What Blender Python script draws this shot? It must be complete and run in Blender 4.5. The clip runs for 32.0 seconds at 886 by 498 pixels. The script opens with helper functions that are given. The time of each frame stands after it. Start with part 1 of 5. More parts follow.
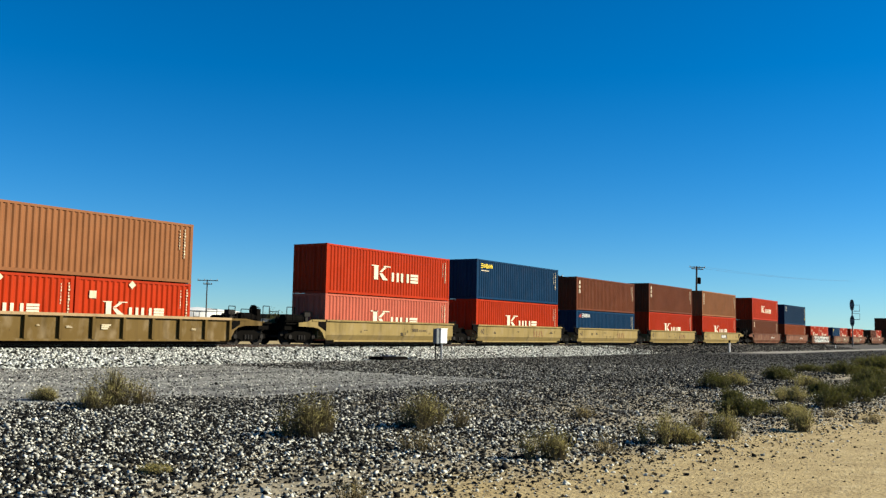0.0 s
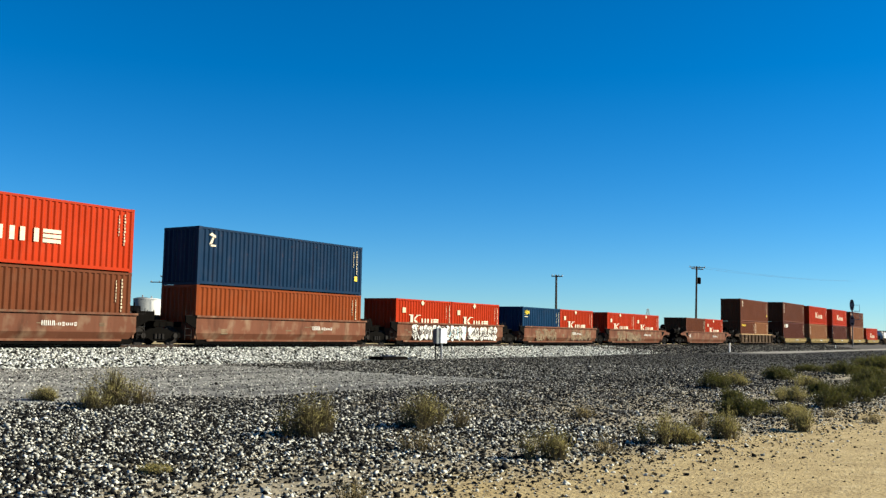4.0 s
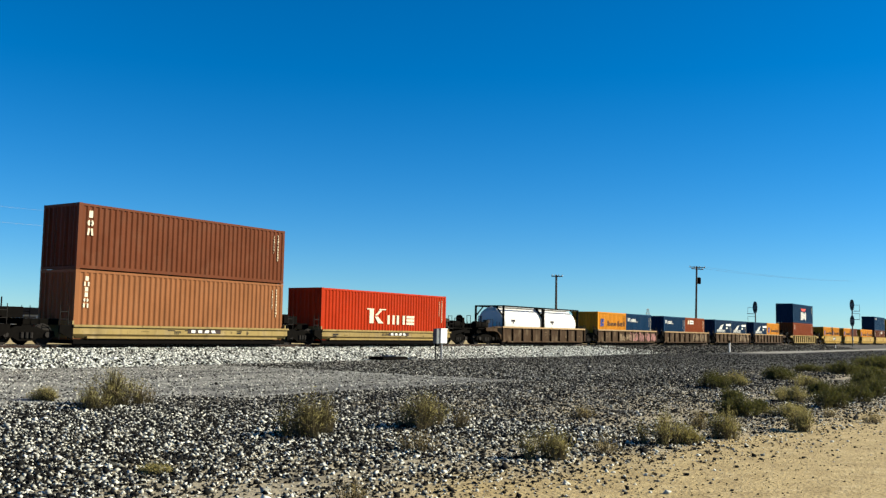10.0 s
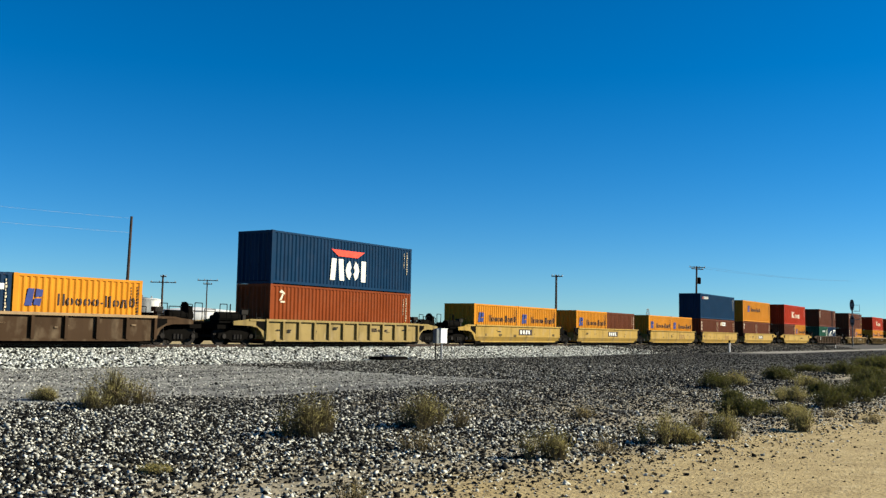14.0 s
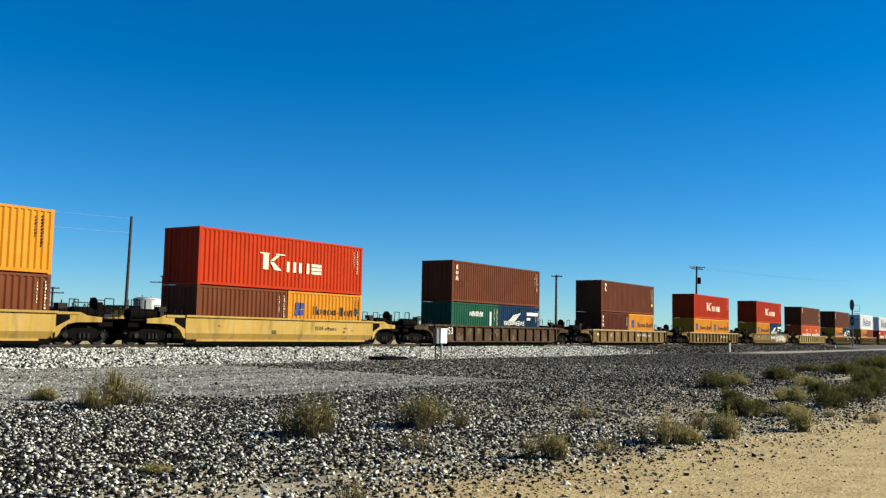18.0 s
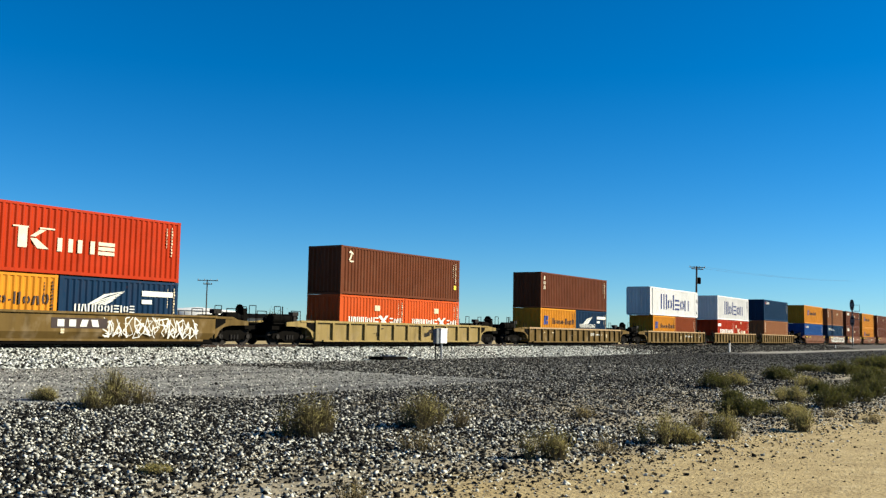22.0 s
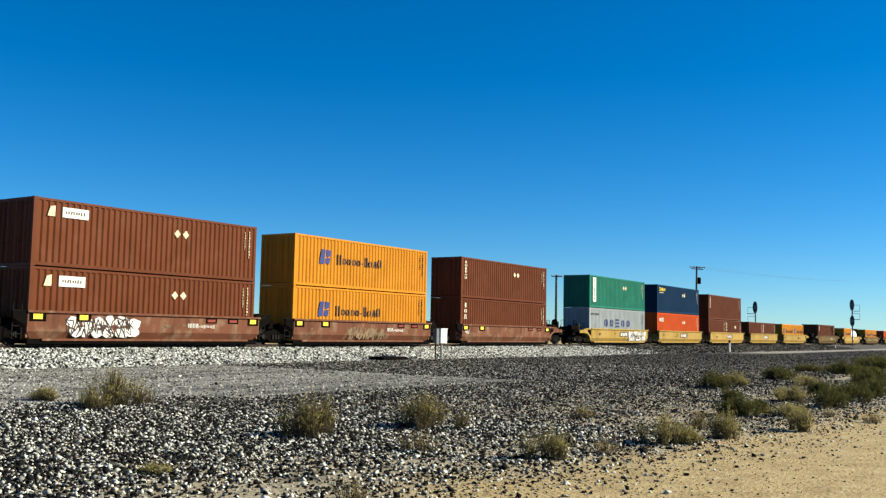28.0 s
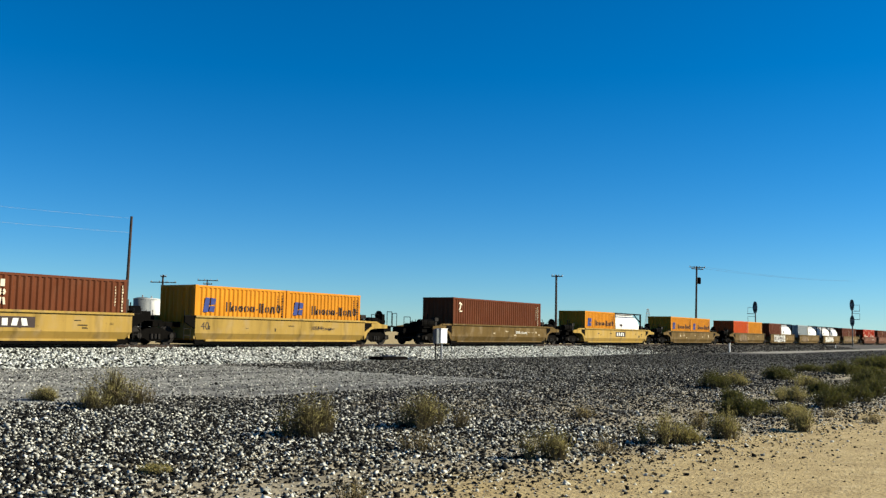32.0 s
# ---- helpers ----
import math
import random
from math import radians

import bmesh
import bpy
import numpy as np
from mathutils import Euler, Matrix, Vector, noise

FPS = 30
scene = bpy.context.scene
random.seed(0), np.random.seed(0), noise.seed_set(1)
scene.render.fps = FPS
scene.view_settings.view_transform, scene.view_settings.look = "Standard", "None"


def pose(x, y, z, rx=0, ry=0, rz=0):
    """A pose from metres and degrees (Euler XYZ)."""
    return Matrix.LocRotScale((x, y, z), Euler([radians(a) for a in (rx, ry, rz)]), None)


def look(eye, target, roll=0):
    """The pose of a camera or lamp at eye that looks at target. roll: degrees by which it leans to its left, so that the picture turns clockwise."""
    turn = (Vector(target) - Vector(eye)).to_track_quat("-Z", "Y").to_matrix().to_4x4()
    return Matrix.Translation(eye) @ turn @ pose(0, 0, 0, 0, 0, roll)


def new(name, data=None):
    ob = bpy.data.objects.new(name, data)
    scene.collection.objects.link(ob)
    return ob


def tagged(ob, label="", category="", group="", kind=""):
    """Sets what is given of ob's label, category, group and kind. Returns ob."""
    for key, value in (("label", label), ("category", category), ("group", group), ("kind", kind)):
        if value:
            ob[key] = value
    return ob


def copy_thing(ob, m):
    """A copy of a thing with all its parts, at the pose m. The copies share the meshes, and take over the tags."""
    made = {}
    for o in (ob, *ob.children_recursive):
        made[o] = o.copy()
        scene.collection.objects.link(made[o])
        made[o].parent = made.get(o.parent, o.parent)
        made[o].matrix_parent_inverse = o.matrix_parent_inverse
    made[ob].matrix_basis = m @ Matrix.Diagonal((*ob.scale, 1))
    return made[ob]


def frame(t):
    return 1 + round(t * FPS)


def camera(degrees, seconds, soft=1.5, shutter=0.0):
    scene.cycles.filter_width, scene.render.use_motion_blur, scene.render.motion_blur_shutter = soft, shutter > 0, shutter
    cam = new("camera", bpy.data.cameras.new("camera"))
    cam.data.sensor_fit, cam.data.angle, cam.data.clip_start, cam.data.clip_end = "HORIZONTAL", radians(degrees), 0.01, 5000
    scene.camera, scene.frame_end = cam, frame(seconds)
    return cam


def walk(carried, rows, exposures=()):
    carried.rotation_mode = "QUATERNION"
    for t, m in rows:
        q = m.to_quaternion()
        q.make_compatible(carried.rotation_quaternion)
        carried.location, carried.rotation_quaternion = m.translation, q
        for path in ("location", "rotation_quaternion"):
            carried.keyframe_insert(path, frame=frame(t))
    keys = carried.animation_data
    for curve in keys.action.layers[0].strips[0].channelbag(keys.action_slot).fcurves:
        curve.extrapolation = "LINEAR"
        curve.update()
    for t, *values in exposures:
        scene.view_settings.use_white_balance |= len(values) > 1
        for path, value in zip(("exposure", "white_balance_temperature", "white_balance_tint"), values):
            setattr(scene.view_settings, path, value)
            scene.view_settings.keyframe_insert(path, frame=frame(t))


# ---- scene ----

# The place: a straight track runs along +x; the camera stands on its south side, near the origin.
EYE = (0.0, 0.0, 1.45)
YAW, PITCH, LEAN = 33.81, 5.00, 1.09
cam = camera(50.19, 32.0, soft=1.35)
_a, _p = radians(YAW), radians(PITCH)
_aim = (math.cos(_a) * math.cos(_p), math.sin(_a) * math.cos(_p), EYE[2] + math.sin(_p))
CAM_POSE = look(EYE, _aim, LEAN)
# the clip's own automatic exposure drifts as bright and dark containers pass
EXPOSURES = [(0, 1.24), (1, 1.29), (2, 1.37), (3, 1.37), (6, 1.23), (7, 1.25), (8, 1.33), (9, 1.33), (10, 1.31), (11, 1.15), (12, 1.12), (13, 1.11), (14, 1.18), (17, 1.16),
             (18, 1.27), (19, 1.28), (20, 1.29), (21, 1.29), (22, 1.28), (23, 1.27), (24, 0.99), (25, 0.96), (28, 1.32), (29, 1.33), (30, 1.29), (31, 1.26), (32, 1.19)]
walk(cam, [(0.0, CAM_POSE), (32.0, CAM_POSE)], exposures=EXPOSURES)

# ---- light ----
SUN_TO = Vector((0.56, -0.74, 0.48)).normalized()
world = bpy.data.worlds.new("world")
scene.world = world
world.use_nodes = True
wn = world.node_tree
sky = wn.nodes.new("ShaderNodeTexSky")
sky.sky_type, sky.sun_disc = "NISHITA", False
sky.sun_elevation = math.asin(SUN_TO.z)
sky.sun_rotation = math.atan2(SUN_TO.x, SUN_TO.y)
sky.altitude, sky.air_density, sky.dust_density, sky.ozone_density = 1500, 1.0, 0.04, 4.0
hsv = wn.nodes.new("ShaderNodeHueSaturation")
hsv.inputs["Saturation"].default_value = 1.22
tint = wn.nodes.new("ShaderNodeMix")
tint.data_type, tint.blend_type = "RGBA", "MULTIPLY"
tint.inputs[0].default_value = 1.0
tint.inputs[7].default_value = (0.67, 0.895, 1.06, 1.0)
wn.links.new(sky.outputs[0], tint.inputs[6])
wn.links.new(tint.outputs[2], hsv.inputs["Color"])
wn.links.new(hsv.outputs[0], wn.nodes["Background"].inputs[0])
wn.nodes["Background"].inputs[1].default_value = 0.050
sun = new("sun", bpy.data.lights.new("sun", "SUN"))
sun.data.energy, sun.data.angle, sun.data.color = 5.0, radians(0.53), (1.0, 0.92, 0.73)
sun.matrix_basis = look(SUN_TO * 100, (0, 0, 0))

# ---- materials ----
def base_mat(name, rough=0.6, metal=0.0):
    m = bpy.data.materials.new(name)
    m.use_nodes = True
    nt = m.node_tree
    b = nt.nodes["Principled BSDF"]
    b.inputs["Roughness"].default_value, b.inputs["Metallic"].default_value = rough, metal
    b.inputs["Specular IOR Level"].default_value = 0.22
    return m, nt, b


def node(nt, kind, **kw):
    n = nt.nodes.new(kind)
    for k, v in kw.items():
        n.inputs[k].default_value = v
    return n


def mix(nt, fac, a, b, mode="MIX"):
    n = nt.nodes.new("ShaderNodeMix")
    n.data_type, n.blend_type = "RGBA", mode
    for sock, v in ((n.inputs[0], fac), (n.inputs[6], a), (n.inputs[7], b)):
        if hasattr(v, "is_linked"):
            nt.links.new(v, sock)
        elif isinstance(v, (int, float)):
            sock.default_value = v
        else:
            sock.default_value = (*v, 1)
    return n.outputs[2]


def ramp(nt, src, lo, hi):
    n = nt.nodes.new("ShaderNodeMapRange")
    n.inputs[1].default_value, n.inputs[2].default_value = lo, hi
    nt.links.new(src, n.inputs[0])
    return n.outputs[0]


def coords(nt, scale=(1, 1, 1), which="Object"):
    tc = nt.nodes.new("ShaderNodeTexCoord")
    mp = nt.nodes.new("ShaderNodeMapping")
    mp.inputs["Scale"].default_value = scale
    nt.links.new(tc.outputs[which], mp.inputs[0])
    return mp.outputs[0]


def noise_at(nt, vec, scale, detail=3.0):
    n = node(nt, "ShaderNodeTexNoise", Scale=scale, Detail=detail)
    nt.links.new(vec, n.inputs["Vector"])
    return n.outputs["Fac"]


def bump(nt, b, src, strength, dist=0.01):
    n = node(nt, "ShaderNodeBump", Strength=strength, Distance=dist)
    nt.links.new(src, n.inputs["Height"])
    nt.links.new(n.outputs[0], b.inputs["Normal"])


def paint(name, rgb, rough=0.45, rust=0.35, rust_rgb=(0.096, 0.036, 0.016), fade=0.12, dust=0.10):
    """Weathered steel paint: faded patches, vertical dirt streaks, small rust spots."""
    m, nt, b = base_mat(name, rough)
    b.inputs["Specular IOR Level"].default_value = 0.05
    v = coords(nt)
    streak = coords(nt, (2.2, 2.2, 0.18))
    patchy = ramp(nt, noise_at(nt, v, 0.7), 0.3, 0.75)
    light = tuple(min(0.88, c * (1 + 1.6 * fade) + 0.002) for c in rgb)
    col = mix(nt, patchy, rgb, light)
    dirt = ramp(nt, noise_at(nt, streak, 2.0, 4), 0.52, 0.8)
    n = nt.nodes.new("ShaderNodeMath")
    n.operation = "MULTIPLY"
    n.inputs[1].default_value = 0.55 * rust + 0.1
    nt.links.new(dirt, n.inputs[0])
    col = mix(nt, n.outputs[0], col, tuple(c * 0.55 + r * 0.25 for c, r in zip(rgb, rust_rgb)))
    spot = ramp(nt, noise_at(nt, v, 6.0, 5), 0.66, 0.74)
    n2 = nt.nodes.new("ShaderNodeMath")
    n2.operation = "MULTIPLY"
    n2.inputs[1].default_value = rust
    nt.links.new(spot, n2.inputs[0])
    col = mix(nt, n2.outputs[0], col, rust_rgb)
    grime = ramp_scaled(nt, noise_at(nt, coords(nt, (0.7, 0.7, 0.45)), 2.6, 8), 0.50, 0.72, dust)
    col = mix(nt, grime, col, (0.26, 0.205, 0.135))
    soot = ramp_scaled(nt, noise_at(nt, coords(nt, (1.1, 1.1, 0.3)), 1.7, 7), 0.54, 0.74, 0.25 + dust)
    col = mix(nt, soot, col, tuple(c * 0.42 for c in rgb))
    oi = nt.nodes.new("ShaderNodeObjectInfo")
    hv = nt.nodes.new("ShaderNodeHueSaturation")
    nt.links.new(ramp_out(nt, oi.outputs["Random"], 0.9, 1.08), hv.inputs["Value"])
    nt.links.new(col, hv.inputs["Color"])
    nt.links.new(hv.outputs[0], b.inputs["Base Color"])
    bump(nt, b, noise_at(nt, v, 9.0), 0.10, 0.02)
    return m


def ramp_scaled(nt, src, lo, hi, most):
    n = nt.nodes.new("ShaderNodeMapRange")
    n.inputs[1].default_value, n.inputs[2].default_value, n.inputs[4].default_value = lo, hi, most
    nt.links.new(src, n.inputs[0])
    return n.outputs[0]


def ramp_out(nt, src, lo, hi):
    n = nt.nodes.new("ShaderNodeMapRange")
    n.inputs[3].default_value, n.inputs[4].default_value = lo, hi
    nt.links.new(src, n.inputs[0])
    return n.outputs[0]


def plain(name, rgb, rough=0.6, metal=0.0, vary=0.25, scale=4.0):
    m, nt, b = base_mat(name, rough, metal)
    v = coords(nt)
    f = ramp(nt, noise_at(nt, v, scale, 4), 0.3, 0.7)
    nt.links.new(mix(nt, f, tuple(c * (1 - vary) for c in rgb), tuple(min(0.95, c * (1 + vary)) for c in rgb)), b.inputs["Base Color"])
    bump(nt, b, noise_at(nt, v, scale * 8), 0.15, 0.01)
    return m


COLOURS = dict(
    red=(0.248, 0.0172, 0.0014), pink=(0.30, 0.072, 0.044), navy=(0.0009, 0.0185, 0.049), blue=(0.005, 0.040, 0.145), slate=(0.0020, 0.0155, 0.040),
    brown=(0.080, 0.0228, 0.0082), dkbrown=(0.054, 0.0122, 0.0050), tan=(0.160, 0.064, 0.0245), rust=(0.136, 0.028, 0.0055),
    orange=(0.350, 0.052, 0.009), yellow=(0.375, 0.146, 0.010), green=(0.012, 0.112, 0.075), dkgreen=(0.0055, 0.050, 0.029),
    white=(0.47, 0.47, 0.455), grey=(0.20, 0.225, 0.23))
CM = {k: paint("paint_" + k, c, rust=0.18 if k in ("yellow", "navy", "blue", "white", "red") else 0.35, dust=0.02 if k in ("yellow", "navy", "blue", "white", "red", "slate") else 0.04) for k, c in COLOURS.items()}
CAR_M = dict(
    yellow=paint("car_yellow", (0.245, 0.160, 0.038), 0.6, 0.6, (0.10, 0.05, 0.022), dust=0.38),
    cream=paint("car_dusty_cream", (0.180, 0.132, 0.050), 0.7, 0.8, (0.06, 0.038, 0.020), dust=0.35),
    redbrown=paint("car_redbrown", (0.098, 0.038, 0.021), 0.65, 0.5, (0.05, 0.026, 0.016), dust=0.42),
    brown=paint("car_brown", (0.034, 0.0195, 0.0098), 0.7, 0.75, (0.044, 0.025, 0.016), dust=0.25),
    mustard=paint("car_mustard", (0.082, 0.052, 0.0155), 0.7, 0.7, (0.05, 0.028, 0.014), dust=0.36))
M_DUST = paint("dusty_tan_flange", (0.24, 0.165, 0.09), 0.8, 0.4, (0.096, 0.056, 0.028))
# both undercarriage steels are darkened to hold the shade beneath the car bodies
M_BLACK = plain("shaded_grimy_black_steel", (0.0032, 0.0028, 0.0024), 0.95)
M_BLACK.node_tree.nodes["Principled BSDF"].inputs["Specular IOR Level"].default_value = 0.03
M_STEEL = plain("shaded_worn_wheel_steel", (0.0075, 0.006, 0.005), 0.85, 0.0)
M_RAIL = plain("rusty_rail", (0.026, 0.0145, 0.0094), 0.75, 0.1)
M_RAILTOP = plain("polished_rail_head", (0.4, 0.384, 0.368), 0.3, 0.9)
M_CREAM_INK = plain("cream_lettering", (0.44, 0.37, 0.25), 0.7)
M_WHITE_INK = plain("white_lettering", (0.48, 0.48, 0.44), 0.65, vary=0.15)
M_INK = dict(white=M_WHITE_INK, cream=plain("cream_white_emblem", (0.48, 0.42, 0.31), 0.65, vary=0.12), yellow=plain("yellow_lettering", (0.6, 0.44, 0.032)), navy=plain("navy_lettering", (0.003, 0.013, 0.085)),
             black=plain("dark_lettering", (0.020, 0.010, 0.008)), blue=plain("blue_emblem", (0.008, 0.022, 0.125)), red=plain("red_emblem", (0.576, 0.04, 0.016)),
             umber=plain("umber_lettering", (0.13, 0.06, 0.015)), green=plain("green_lettering", (0.024, 0.16, 0.096)), chalk=plain("faded_chalk_marks", (0.125, 0.088, 0.052), 0.9, vary=0.4, scale=2.0), pinkish=plain("faded_pink_spray", (0.18, 0.085, 0.075), 0.9, vary=0.4, scale=2.0), aqua=plain("aqua_spray", (0.2, 0.36, 0.4), 0.8, vary=0.3))
M_TIMBER = plain("weathered_pole_timber", (0.040, 0.028, 0.022), 0.9, scale=3)
M_TIE = plain("creosoted_tie", (0.03, 0.023, 0.019), 0.9)
M_GALV = plain("galvanised_steel", (0.27, 0.275, 0.275), 0.55, 0.4)
M_BOXWHITE = plain("white_cabinet_paint", (0.656, 0.656, 0.64), 0.45, vary=0.06)
M_TANKWHITE = paint("tank_white", (0.50, 0.50, 0.48), 0.4, 0.1)
M_WIRE = plain("wire_black", (0.024, 0.024, 0.024), 0.5)
M_SIGNAL = plain("grey_signal_paint", (0.10, 0.11, 0.115), 0.6)
M_MAROON = plain("dull_maroon_reflector", (0.16, 0.018, 0.008), 0.5)
M_LENS = plain("dark_signal_lens", (0.016, 0.012, 0.012), 0.15)

# ---- mesh building ----
class Mesh:
    """Collects boxes, prisms and rods into one mesh."""
    def __init__(self):
        self.v, self.f = [], []

    def add(self, verts, faces):
        n = len(self.v)
        self.v += [tuple(p) for p in verts]
        self.f += [tuple(i + n for i in q) for q in faces]
        return self

    def box(self, x0, x1, y0, y1, z0, z1):
        p = [(x, y, z) for z in (z0, z1) for y in (y0, y1) for x in (x0, x1)]
        return self.add(p, [(0, 2, 3, 1), (4, 5, 7, 6), (0, 1, 5, 4), (2, 6, 7, 3), (0, 4, 6, 2), (1, 3, 7, 5)])

    def prism(self, outline, y0, y1):
        """An outline in x and z (anticlockwise seen from -y), pushed along y."""
        k = len(outline)
        p = [(x, y0, z) for x, z in outline] + [(x, y1, z) for x, z in outline]
        return self.add(p, [tuple(range(k)), tuple(range(2 * k - 1, k - 1, -1))] + [(i, i + k, (i + 1) % k + k, (i + 1) % k) for i in range(k)])

    def rod(self, a, b, r, n=8, r2=None):
        a, b = Vector(a), Vector(b)
        d = (b - a).normalized()
        s = d.orthogonal().normalized()
        u = d.cross(s)
        r2 = r if r2 is None else r2
        p = [c + (s * math.cos(6.28319 * i / n) + u * math.sin(6.28319 * i / n)) * q for c, q in ((a, r), (b, r2)) for i in range(n)]
        return self.add(p, [(i, (i + 1) % n, (i + 1) % n + n, i + n) for i in range(n)] + [tuple(range(n - 1, -1, -1)), tuple(range(n, 2 * n))])

    def tube(self, pts, r, n=5):
        """One round tube through the points."""
        pts = [Vector(p) for p in pts]
        base = len(self.v)
        for i, p in enumerate(pts):
            d = (pts[min(i + 1, len(pts) - 1)] - pts[max(i - 1, 0)]).normalized()
            s = d.cross(Vector((0, 0, 1))).normalized()
            u = s.cross(d)
            self.v += [tuple(p + (s * math.cos(math.tau * k / n) + u * math.sin(math.tau * k / n)) * r) for k in range(n)]
        self.f += [(base + i * n + k, base + i * n + (k + 1) % n, base + (i + 1) * n + (k + 1) % n, base + (i + 1) * n + k) for i in range(len(pts) - 1) for k in range(n)]
        return self

    def lathe(self, profile, n=16, axis="z"):
        """Profile of (radius, height) turned about an axis."""
        p = []
        for r, h in profile:
            for i in range(n):
                c, s = math.cos(2 * math.pi * i / n) * r, math.sin(2 * math.pi * i / n) * r
                p.append((c, s, h) if axis == "z" else (c, h, -s) if axis == "y" else (h, c, s))
        fs = [(j * n + i, j * n + (i + 1) % n, (j + 1) * n + (i + 1) % n, (j + 1) * n + i) for j in range(len(profile) - 1) for i in range(n)]
        fs += [tuple(range(n - 1, -1, -1)), tuple(range((len(profile) - 1) * n, len(profile) * n))]
        return self.add(p, fs)

    def data(self, name, mat, smooth=False):
        me = bpy.data.meshes.new(name)
        me.from_pydata(self.v, [], self.f)
        me.materials.append(mat)
        if smooth:
            me.polygons.foreach_set("use_smooth", [True] * len(me.polygons))
        me.update()
        return me


def part(name, mesh, mat, parent, label="", at=(0, 0, 0), rz=0.0, smooth=False):
    ob = new(name, mesh if isinstance(mesh, bpy.types.Mesh) else mesh.data(name, mat, smooth))
    ob.parent = parent
    ob.matrix_basis = pose(*at, 0, 0, rz)
    return tagged(ob, label)


def thing(name, label, category, group="", kind="", m=None):
    ob = new(name)
    ob.empty_display_size = 0.2
    if m is not None:
        ob.matrix_basis = m
    return tagged(ob, label, category, group, kind)


# ---- levels and the track ----
RAIL_Z, TRACK_Y = 0.62, 35.14
SHADE = random.Random(5)


def ground_height(x, y):
    return 0.05 * noise.noise((x * 0.08, y * 0.08, 3.0)) * min(1.0, math.hypot(x, y) / 8)

# ---- ground ----
def ground_material():
    """Desert ground: sand beside the camera, dark coarse gravel, a pale graded strip along the track, sand again far off."""
    m, nt, b = base_mat("desert_ground", 0.95)
    v = coords(nt)
    sep = nt.nodes.new("ShaderNodeSeparateXYZ")
    nt.links.new(v, sep.inputs[0])

    def math_node(op, a, c):
        n = nt.nodes.new("ShaderNodeMath")
        n.operation = op
        for i, q in enumerate((a, c)):
            if hasattr(q, "is_linked"):
                nt.links.new(q, n.inputs[i])
            else:
                n.inputs[i].default_value = q
        return n.outputs[0]
    wob = math_node("MULTIPLY_ADD", noise_at(nt, v, 0.35, 4), 2.2)
    wob.node.inputs[2].default_value = -1.1
    wob2 = math_node("MULTIPLY_ADD", noise_at(nt, v, 1.6, 6), 1.6)
    wob2.node.inputs[2].default_value = -0.8
    y = math_node("ADD", math_node("ADD", sep.outputs[1], wob), wob2)
    skew = math_node("ADD", y, math_node("MULTIPLY", sep.outputs[0], 0.05))
    fine = noise_at(nt, v, 14.0, 6)
    mid = noise_at(nt, v, 2.2, 5)
    sand = mix(nt, ramp(nt, mid, 0.3, 0.7), (0.315, 0.235, 0.104), (0.475, 0.37, 0.178))
    sand = mix(nt, ramp_scaled(nt, noise_at(nt, v, 5.0, 6), 0.52, 0.68, 0.6), sand, (0.54, 0.435, 0.235))
    sand = mix(nt, ramp(nt, fine, 0.56, 0.70), sand, (0.20, 0.14, 0.07))
    sand = mix(nt, ramp_scaled(nt, noise_at(nt, v, 40.0, 4), 0.58, 0.70, 0.7), sand, (0.15, 0.115, 0.065))
    vor = node(nt, "ShaderNodeTexVoronoi", Scale=17.0)
    nt.links.new(v, vor.inputs["Vector"])
    cell = nt.nodes.new("ShaderNodeSeparateColor")
    nt.links.new(vor.outputs["Color"], cell.inputs[0])
    # base colour kept near black to paint in the shade between loose stones
    stone = mix(nt, ramp(nt, cell.outputs[0], 0.55, 1.0), (0.008, 0.008, 0.0075), (0.055, 0.053, 0.047))
    stone = mix(nt, ramp(nt, mid, 0.56, 0.72), stone, (0.104, 0.092, 0.064))
    vor2 = node(nt, "ShaderNodeTexVoronoi", Scale=11.0)
    nt.links.new(v, vor2.inputs["Vector"])
    cell2 = nt.nodes.new("ShaderNodeSeparateColor")
    nt.links.new(vor2.outputs["Color"], cell2.inputs[0])
    pale = mix(nt, ramp(nt, cell2.outputs[1], 0.1, 1.0), (0.10, 0.10, 0.088), (0.41, 0.41, 0.365))
    pale = mix(nt, ramp_scaled(nt, noise_at(nt, v, 0.8, 6), 0.42, 0.62, 0.55), pale, (0.37, 0.37, 0.33))
    rut = node(nt, "ShaderNodeTexNoise", Scale=1.0, Detail=3.0)
    nt.links.new(coords(nt, (0.03, 0.9, 1.0)), rut.inputs["Vector"])
    pale = mix(nt, ramp_scaled(nt, rut.outputs["Fac"], 0.5, 0.62, 0.75), pale, (0.068, 0.0664, 0.064))
    pale = mix(nt, ramp_scaled(nt, math_node('ADD', sep.outputs[0], math_node('MULTIPLY', wob2, 6.0)), 14.0, 46.0, 0.85), pale, stone)
    stone = mix(nt, ramp_scaled(nt, math_node('ADD', noise_at(nt, v, 0.9, 5), math_node('MULTIPLY', sep.outputs[1], -0.035)), 0.08, 0.22, 0.9), stone, (0.36, 0.31, 0.21))
    # unseen western strip is darkened to reduce light bounced onto container ends
    pale = mix(nt, ramp(nt, sep.outputs[0], 3.0, -6.0), pale, stone)
    col = mix(nt, ramp(nt, math_node("ADD", y, math_node("MULTIPLY", sep.outputs[0], 0.10)), 5.2, 6.4), sand, stone)
    col = mix(nt, ramp(nt, skew, 14.2, 15.4), col, pale)
    # dark cinders far along the track, deepened for missing stone shade, crossed by one pale dirt lane
    reach = math_node("ADD", sep.outputs[0], math_node("MULTIPLY", wob2, 3.0))
